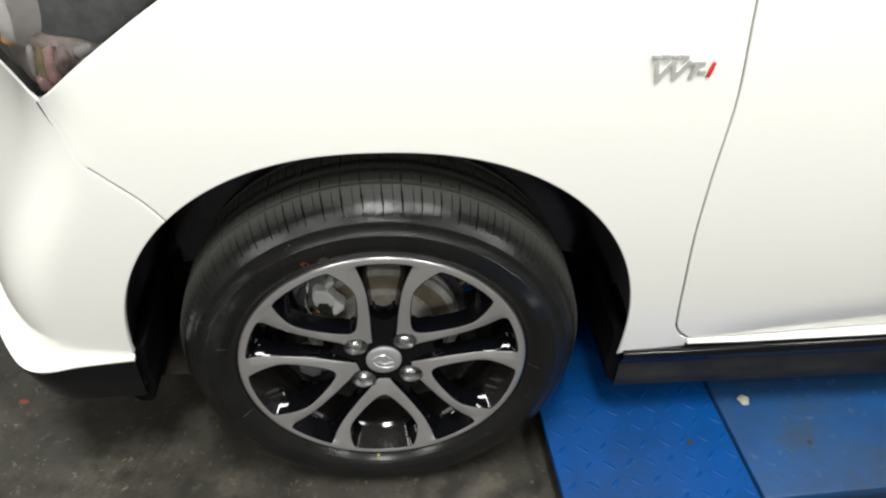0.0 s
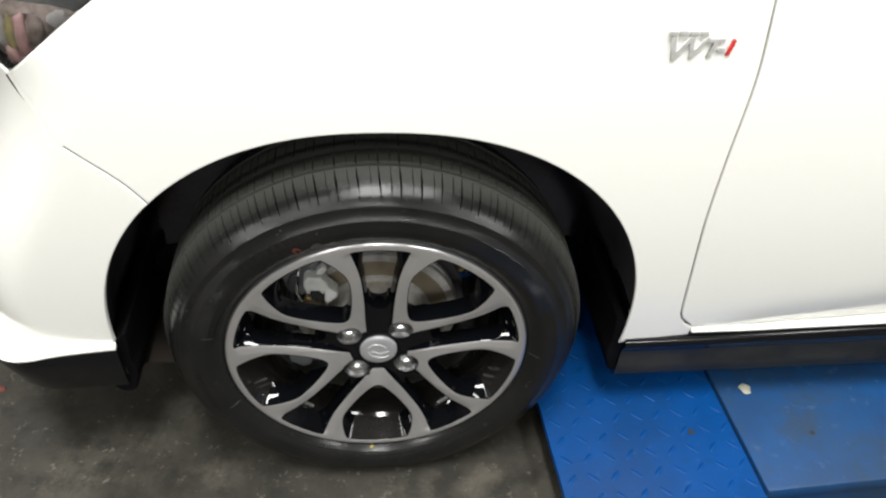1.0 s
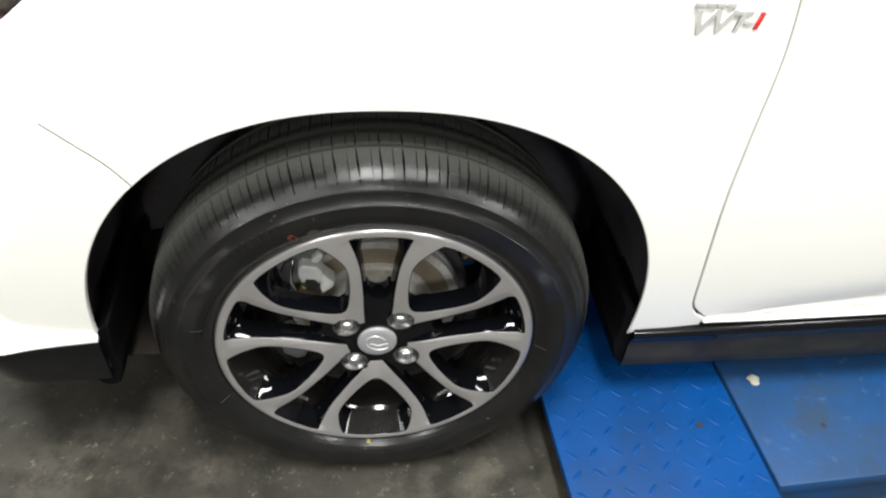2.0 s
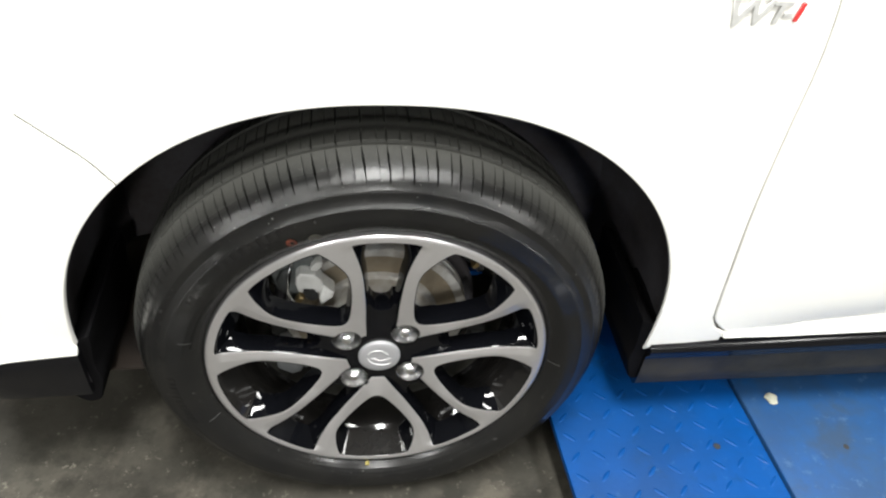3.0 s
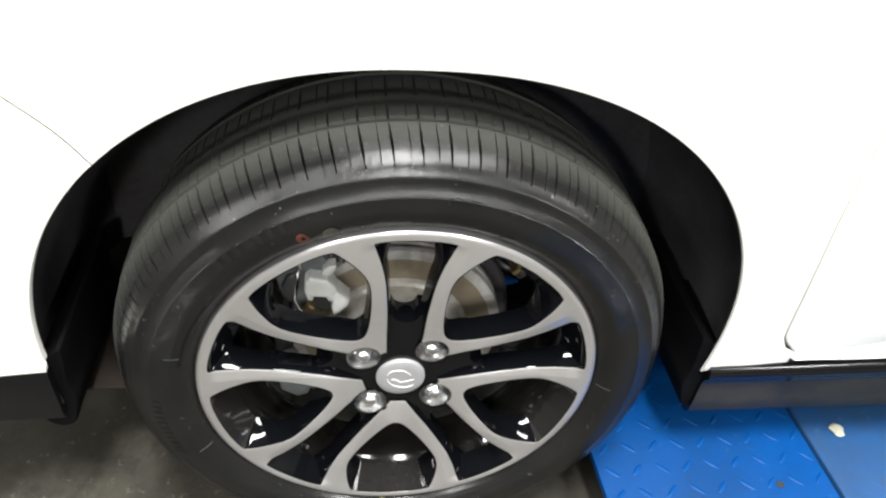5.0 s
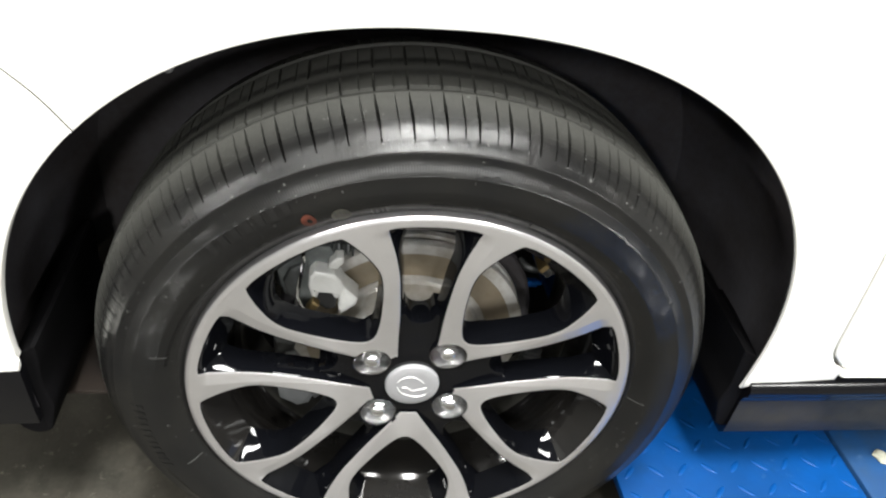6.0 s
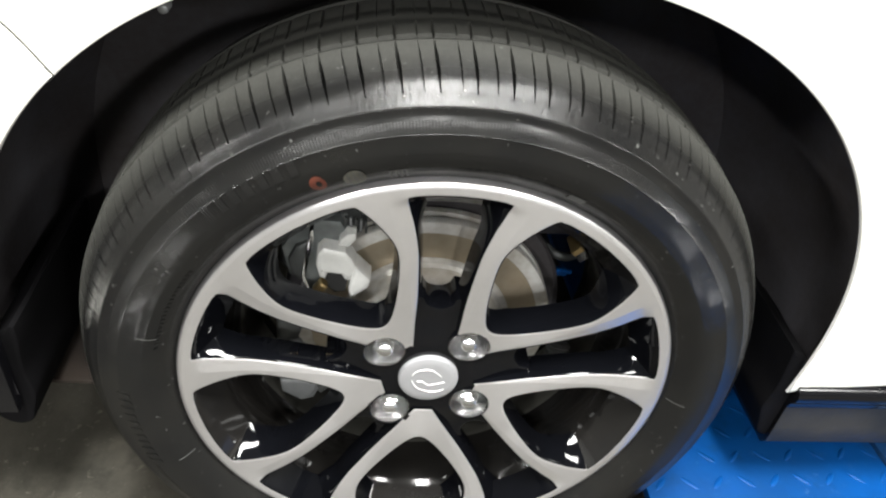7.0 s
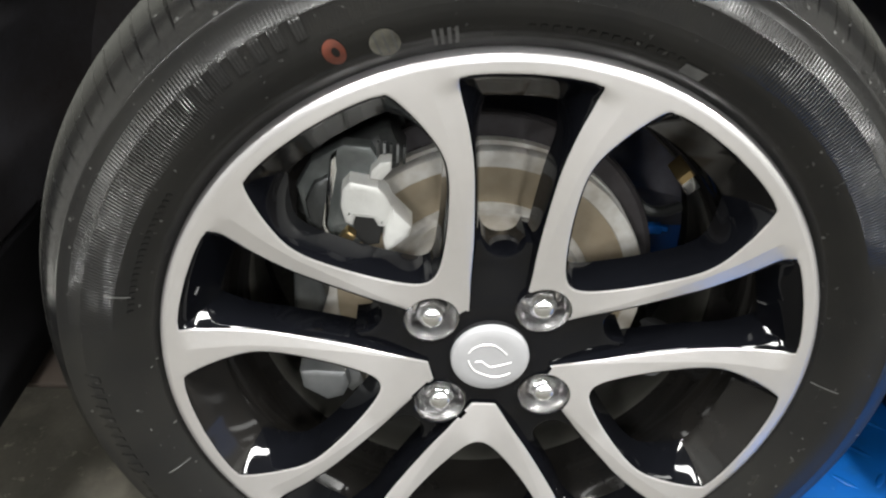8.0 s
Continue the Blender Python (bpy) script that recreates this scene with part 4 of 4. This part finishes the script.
def mark(name, r, a, dr, da, material, label="", lift=0.0006):
    """A patch of paint or raised print on the tyre's side, at a radius and an angle."""
    bm = bmesh.new()
    m = 6
    grid = [[None] * (m + 1) for _ in range(m + 1)]
    for i in range(m + 1):
        for j in range(m + 1):
            u, v = -1 + 2 * i / m, -1 + 2 * j / m
            uu, vv = u * math.sqrt(1 - v * v / 2), v * math.sqrt(1 - u * u / 2)
            if da * r > 2.2 * dr or "paint" not in name:
                uu, vv = u, v
            rr, aa = r + dr * uu, radians(a) + da * vv
            grid[i][j] = bm.verts.new((rr * math.cos(aa), side_y(rr) - lift, rr * math.sin(aa)))
    for i in range(m):
        for j in range(m):
            bm.faces.new([grid[i][j], grid[i + 1][j], grid[i + 1][j + 1], grid[i][j + 1]])
    return part(name, bm, material, wheel, label)


mark("paint_mark", 0.2262, 114.5, 0.0072, 0.024, ORANGE, "faded orange paint dot on the tyre")
mark("paint_mark", 0.2220, 108.3, 0.0080, 0.034, CREAM, "cream paint dot on the tyre")
mark("paint_centre", 0.2262, 114.3, 0.0028, 0.008, RUBBER, lift=0.0010)
for k in range(3):
    mark("print_bar", 0.2220, 107.1 + 1.1 * k, 0.0062, 0.0026, GREY_MARK, lift=0.0010)
mark("paint_mark", 0.2140, 266.3, 0.0035, 0.014, YELLOW, "yellow paint dot on the tyre")

mark("raised_print", 0.2180, 67.5, 0.0030, 0.030, GREY_MARK, "illegible pale print on the tyre")
for k in range(4):
    mark("raised_print", 0.2185, 99.3 + 0.95 * k, 0.0050, 0.0040, GREY_MARK)
for a0, a1, count, r, dr in ((117, 133, 7, 0.2440, 0.0060), (181, 201, 11, 0.2475, 0.0055), (200, 226, 16, 0.2540, 0.0018), (146, 168, 20, 0.2210, 0.0015), (70, 90, 14, 0.2210, 0.0015)):
    for k in range(count):
        a = a0 + (a1 - a0) * k / (count - 1)
        mark("raised_print", r, a, dr, 0.28 * radians((a1 - a0) / (count - 1)), RUBBER, lift=0.0007)

# thin mould lines across the side
for a, r in ((165.0, 0.2290), (202.0, 0.2215), (358.5, 0.2190)):
    mark("mould_line", r, a, 0.0070, 0.0022, GREY_MARK, "thin pale mould line on the tyre", lift=0.0005)

# ---------------------------------------------------------------- brake
bm = bmesh.new()
lathe(bm, [(0.0, 0.050), (0.064, 0.050), (0.0685, 0.052), (0.070, 0.056), (0.071, 0.079), (0.0735, 0.0818), (0.0785, 0.0824), (0.0790, 0.0832), (0.1050, 0.0832), (0.1056, 0.0824), (0.1165, 0.0824), (0.1175, 0.0840), (0.1175, 0.0910), (0.106, 0.0920), (0.106, 0.0970), (0.1175, 0.0980), (0.1175, 0.105), (0.06, 0.107)], 120, indices=[2, 2, 0, 0, 0, 0, 0, 1, 0, 0, 0, 0, 0, 0, 0, 0, 0])
part("brake_disc", bm, [IRON, DISC_FACE, DARK_CAST], car, "worn grey steel brake disc with brownish face", at=HUB)


def at_polar(r, a, y):
    p = polar(r, a)
    return Vector((p[0], y, p[1]))


def wedge(bm, r0, r1, a0, a1, y0, y1, steps=12, bevel=0.003, taper=0.0):
    """A curved block round the axle with rounded edges; taper draws its ends in."""
    sec = []
    for cx, cy, s0 in ((1, 1, 0), (-1, 1, 90), (-1, -1, 180), (1, -1, 270)):
        for k in range(5):
            b = radians(s0 + 22.5 * k)
            sec.append((cx * (1 - 2 * bevel / (r1 - r0)) * (r1 - r0) / 2 + bevel * math.cos(b), cy * (1 - 2 * bevel / (y1 - y0)) * (y1 - y0) / 2 + bevel * math.sin(b)))
    rows = []
    for k in range(steps + 1):
        u = k / steps
        a = a0 + (a1 - a0) * u
        end = min(u, 1 - u) * steps
        f = (1 - taper) + taper * smooth01(min(u, 1 - u) * 3)
        f *= 0.80 if end == 0 else 1.0
        rows.append([bm.verts.new(at_polar((r0 + r1) / 2 + dr * f, a, (y0 + y1) / 2 + dy * f)) for dr, dy in sec])
    for p, q in zip(rows, rows[1:]):
        for i in range(20):
            bm.faces.new([p[i], p[(i + 1) % 20], q[(i + 1) % 20], q[i]])
    bm.faces.new(rows[0])
    bm.faces.new(rows[-1])
    return bm


def cast_block(name, outline, front, back, material, parent, label="", bulge=0.0, edge=0.003):
    """A cast lump over an outline in the wheel's plane, with rounded edges and a face that may bulge."""
    bm = bmesh.new()
    line = [Vector(p) for p in outline]
    line = line if area(line) > 0 else line[::-1]
    mid = sum(line, Vector((0, 0))) / len(line)
    plate(bm, line, lambda x, z: front + bulge * ((x - mid.x) ** 2 + (z - mid.y) ** 2) * 1000, grid=0.006, edge=edge, back=back)
    return part(name, bm, material, parent, label, angle=24)


bm = bmesh.new()
wedge(bm, 0.121, 0.150, 118, 154, 0.0760, 0.150, bevel=0.010)
caliper = part("brake_caliper", bm, DARK_CAST, car, "dark cast brake caliper with bright machined bridge", at=HUB)
cast_block("caliper_body", [(-0.128, 0.094), (-0.118, 0.112), (-0.098, 0.124), (-0.080, 0.123), (-0.072, 0.110), (-0.072, 0.060), (-0.092, 0.050), (-0.122, 0.066)], 0.0680, 0.012, BODY_CAST, caliper, "dull grey caliper body")
cast_block("caliper_bridge", [(-0.093, 0.106), (-0.075, 0.103), (-0.069, 0.096), (-0.065, 0.087), (-0.069, 0.073), (-0.075, 0.074), (-0.078, 0.080), (-0.089, 0.081), (-0.091, 0.074), (-0.096, 0.076), (-0.099, 0.088), (-0.098, 0.100)], 0.0520, 0.018, CAST, caliper, "bright cast bridge of the caliper", 0.004)
cast_block("caliper_finger", [(-0.066, 0.089), (-0.053, 0.076), (-0.055, 0.068), (-0.070, 0.053), (-0.072, 0.066), (-0.070, 0.078)], 0.0505, 0.020, CAST, caliper, "", 0.006)
# solid near-black block painted for the shade below the bridge
cast_block("piston_recess", [(-0.0905, 0.0805), (-0.0770, 0.0800), (-0.0725, 0.0720), (-0.0740, 0.0600), (-0.0830, 0.0580), (-0.0905, 0.0660)], 0.0560, 0.008, GAP, caliper, "near-black block painting the shade of the hollow under the bridge", edge=0.001)
cast_block("caliper_plate", [(-0.122, 0.086), (-0.116, 0.099), (-0.105, 0.105), (-0.108, 0.066), (-0.114, 0.062), (-0.120, 0.072)], 0.0620, 0.008, DARK_CAST, caliper, "dark side plate of the caliper", 0.004)
cast_block("caliper_rib", [(-0.1045, 0.118), (-0.1010, 0.121), (-0.1005, 0.112), (-0.1075, 0.072), (-0.1040, 0.060), (-0.0960, 0.052), (-0.0985, 0.050), (-0.1075, 0.057), (-0.1110, 0.072)], 0.0580, 0.012, CHROME, caliper, "thin bright edge of the caliper", edge=0.001)
cast_block("caliper_lug", [(-0.074, 0.117), (-0.067, 0.118), (-0.067, 0.111), (-0.073, 0.104), (-0.081, 0.105), (-0.080, 0.111)], 0.0590, 0.012, CAST, caliper, "bright lug on the caliper", edge=0.002)
cast_block("caliper_ear", [(-0.132, -0.054), (-0.121, -0.051), (-0.098, -0.053), (-0.095, -0.065), (-0.100, -0.077), (-0.112, -0.081), (-0.130, -0.069)], 0.0570, 0.024, STEEL, caliper, "cast lower ear of the caliper", 0.005)
cast_block("caliper_bracket", [(-0.104, -0.050), (-0.090, -0.052), (-0.084, -0.070), (-0.094, -0.080), (-0.104, -0.070)], 0.0660, 0.016, STEEL, caliper, "dull cast bracket")
cast_block("caliper_arm", [(-0.133, 0.030), (-0.116, 0.034), (-0.110, 0.010), (-0.118, -0.020), (-0.134, -0.010)], 0.0640, 0.020, DARK_CAST, caliper, "dark cast arm of the caliper", 0.004)
bm = bmesh.new()
wedge(bm, 0.112, 0.120, 142, 148, 0.0480, 0.058, bevel=0.002)
part("pad_clip", bm, BRASS, caliper, "brass-coloured pad clip")
for k in range(5):
    bm = bmesh.new()
    box(bm, -0.0009, 0.0009, 0.0, 0.004, -0.006, 0.006, 0.0004)
    part("boot_fold", bm, STEEL if k % 2 else DARK_CAST, caliper, at=(-0.076 + 0.0042 * k, 0.070, 0.1195 - 0.0006 * k))
for r, a in ((0.118, 187.0),):
    bm = bmesh.new()
    lathe(bm, [(0.0, 0.0), (0.005, 0.0), (0.006, 0.001), (0.006, 0.007), (0.009, 0.008), (0.009, 0.012)], 6)
    p = polar(r, a)
    part("caliper_bolt", bm, STEEL, caliper, "dull hexagon bolt", at=(p[0], 0.055, p[1]), angle=20)
# shield behind the disc
bm = bmesh.new()
lathe(bm, [(0.03, 0.117), (0.128, 0.117), (0.131, 0.114), (0.132, 0.118), (0.128, 0.120), (0.03, 0.120)], 80)
part("dust_shield", bm, PLASTIC, car, "dark dust shield behind the disc", at=HUB)

# upright and spring strut behind
bm = bmesh.new()
lathe(bm, [(0.0, 0.112), (0.07, 0.112), (0.075, 0.13), (0.06, 0.19), (0.0, 0.2)], 40)
part("upright", bm, STEEL, car, "dark steering upright", at=HUB)

# added blocks imitating a lamp's reflection in the rim, and a bellows boot
bm = bmesh.new()
wedge(bm, 0.1590, 0.1690, 41.2, 45.2, 0.050, 0.068, bevel=0.0012)
weight = part("balance_weight", bm, CHROME, wheel, "small bright block standing in for a lamp's reflection inside the rim")
bm = bmesh.new()
wedge(bm, 0.1600, 0.1700, 45.4, 47.4, 0.046, 0.068, bevel=0.0010)
part("weight_clip", bm, BRASS, wheel, "brass-coloured block for the gold edge of the reflection")
# ribbed bellows behind the spokes
bm = bmesh.new()
rings = []
foot, head = Vector((0.137, 0.092, -0.026)), Vector((0.131, 0.080, -0.064))
axis = (head - foot).normalized()
across = axis.cross(Vector((0, 1, 0))).normalized()
up = axis.cross(across)
for k in range(15):
    r = 0.0085 + (0.0028 if k % 2 else 0.0) + 0.0002 * k
    rings.append([bm.verts.new(foot + (head - foot) * k / 14 + r * (math.cos(2 * math.pi * i / 20) * across + math.sin(2 * math.pi * i / 20) * up)) for i in range(20)])
for p, q in zip(rings, rings[1:]):
    for i in range(20):
        bm.faces.new([p[i], p[(i + 1) % 20], q[(i + 1) % 20], q[i]])
for p in (rings[0], rings[-1]):
    bm.faces.new(p)
part("rubber_boot", bm, STEEL, car, "grey ribbed boot behind the wheel", at=HUB)

part("tie_rod", tube(spline([(0.118, 0.145, 0.052), (0.126, 0.138, 0.0475), (0.138, 0.136, 0.0460), (0.154, 0.142, 0.0480)], 5), 0.0045, 10), DARK_CAST, car, "dull grey tie rod behind the brake", at=HUB)
bm = bmesh.new()
box(bm, -0.006, 0.006, -0.004, 0.004, -0.0035, 0.0035, 0.001)
box(bm, 0.0062, 0.011, -0.0025, 0.0025, -0.002, 0.002, 0.0008)
part("sensor_plug", bm, BLUE, car, "small blue plastic sensor plug behind the brake", at=HUB + Vector((0.129, 0.12, 0.041)))

# ---------------------------------------------------------------- the lift's platform
TOP = 0.085


def ramp():
    root = tagged(new("car_lift_platform"), "blue painted steel car-lift platform of checker plate", "car lift")
    bm = bmesh.new()
    box(bm, 0.265, 0.572, -0.152, 0.62, TOP - 0.012, TOP, 0.0015)
    part("checker_plate", bm, BLUE, root, "blue checker plate")
    bm = bmesh.new()
    box(bm, 0.578, 1.6, -0.134, 0.62, TOP - 0.030, TOP, 0.006)
    part("deck_plate", bm, BLUE_WORN, root, "worn blue flat deck plate")
    bm = bmesh.new()
    box(bm, 0.582, 1.6, -0.131, 0.60, FLOOR, TOP - 0.0305)
    part("base_frame", bm, BLUE_WORN, root, "blue base frame")
    bm = bmesh.new()
    box(bm, 0.300, 0.5815, -0.105, 0.60, FLOOR, TOP - 0.0125)
    part("plate_support", bm, GAP, root, "dark support under the checker plate")
    lug = bmesh.new()
    bmesh.ops.create_uvsphere(lug, u_segments=8, v_segments=6, radius=1)
    for v in lug.verts:
        v.co = Vector((v.co.x * 0.0120, v.co.y * 0.0033, max(0.0, v.co.z) * 0.0012))
    first = None
    for i in range(9):
        for j in range(13):
            x, y = 0.283 + i * 0.0345, -0.117 + j * 0.0345
            if y > 0.30:
                continue
            if first is None:
                first = part("tread_lug", lug, BLUE, root)
                ob = first
            else:
                ob = new("tread_lug", first.data)
                ob.parent = root
            ob.matrix_basis = pose(x, y, TOP - 0.0001, 0, 0, 45 if (i + j) % 2 else -45)
    # flat near-black discs painted for the dark of two bolt holes
    for hx, hy, hr in ((0.500, -0.018, 0.0052), (0.700, -0.040, 0.0045)):
        bm = bmesh.new()
        bmesh.ops.create_circle(bm, cap_ends=True, segments=14, radius=hr)
        for v in bm.verts:
            v.co += Vector((hx, hy, TOP + 0.0006))
        part("oil_spot", bm, GAP, root, "small flat dark disc standing for a bolt hole")
    root.matrix_basis = pose(0.264, 0, 0, 0, 0, 2.5) @ pose(-0.264, 0, 0)
    return root


ramp()
bm = bmesh.new()
bmesh.ops.create_icosphere(bm, subdivisions=2, radius=1)
for v in bm.verts:
    v.co = Vector((0.6235 + v.co.x * 0.010 * (1 + 0.2 * math.sin(5 * v.co.y)), 0.072 + v.co.y * 0.012, TOP + 0.002 + v.co.z * 0.003))
thing("debris_chip", bm, CHALK, "pale chip of debris lying on the blue platform", "debris")
bm = bmesh.new()
bmesh.ops.create_icosphere(bm, subdivisions=2, radius=1)
for v in bm.verts:
    v.co = Vector((-0.660 + v.co.x * 0.011, 0.205 + v.co.y * 0.007, FLOOR + 0.0012 + v.co.z * 0.0018))
thing("red_scrap", bm, RED_SCRAP, "small faded red scrap lying on the concrete floor", "scrap")

# ---------------------------------------------------------------- ceiling fixtures
for tx, ty, watts in TUBES:
    bm = bmesh.new()
    box(bm, tx - 0.20, tx + 0.20, ty - TUBE / 2 - 0.03, ty + TUBE / 2 + 0.03, CEILING - 0.12, CEILING - 0.001, 0.01)
    thing("ceiling_light", bm, FIXTURE, "white enamel tube light fixture on the ceiling", "ceiling light", group="workshop tube lights")
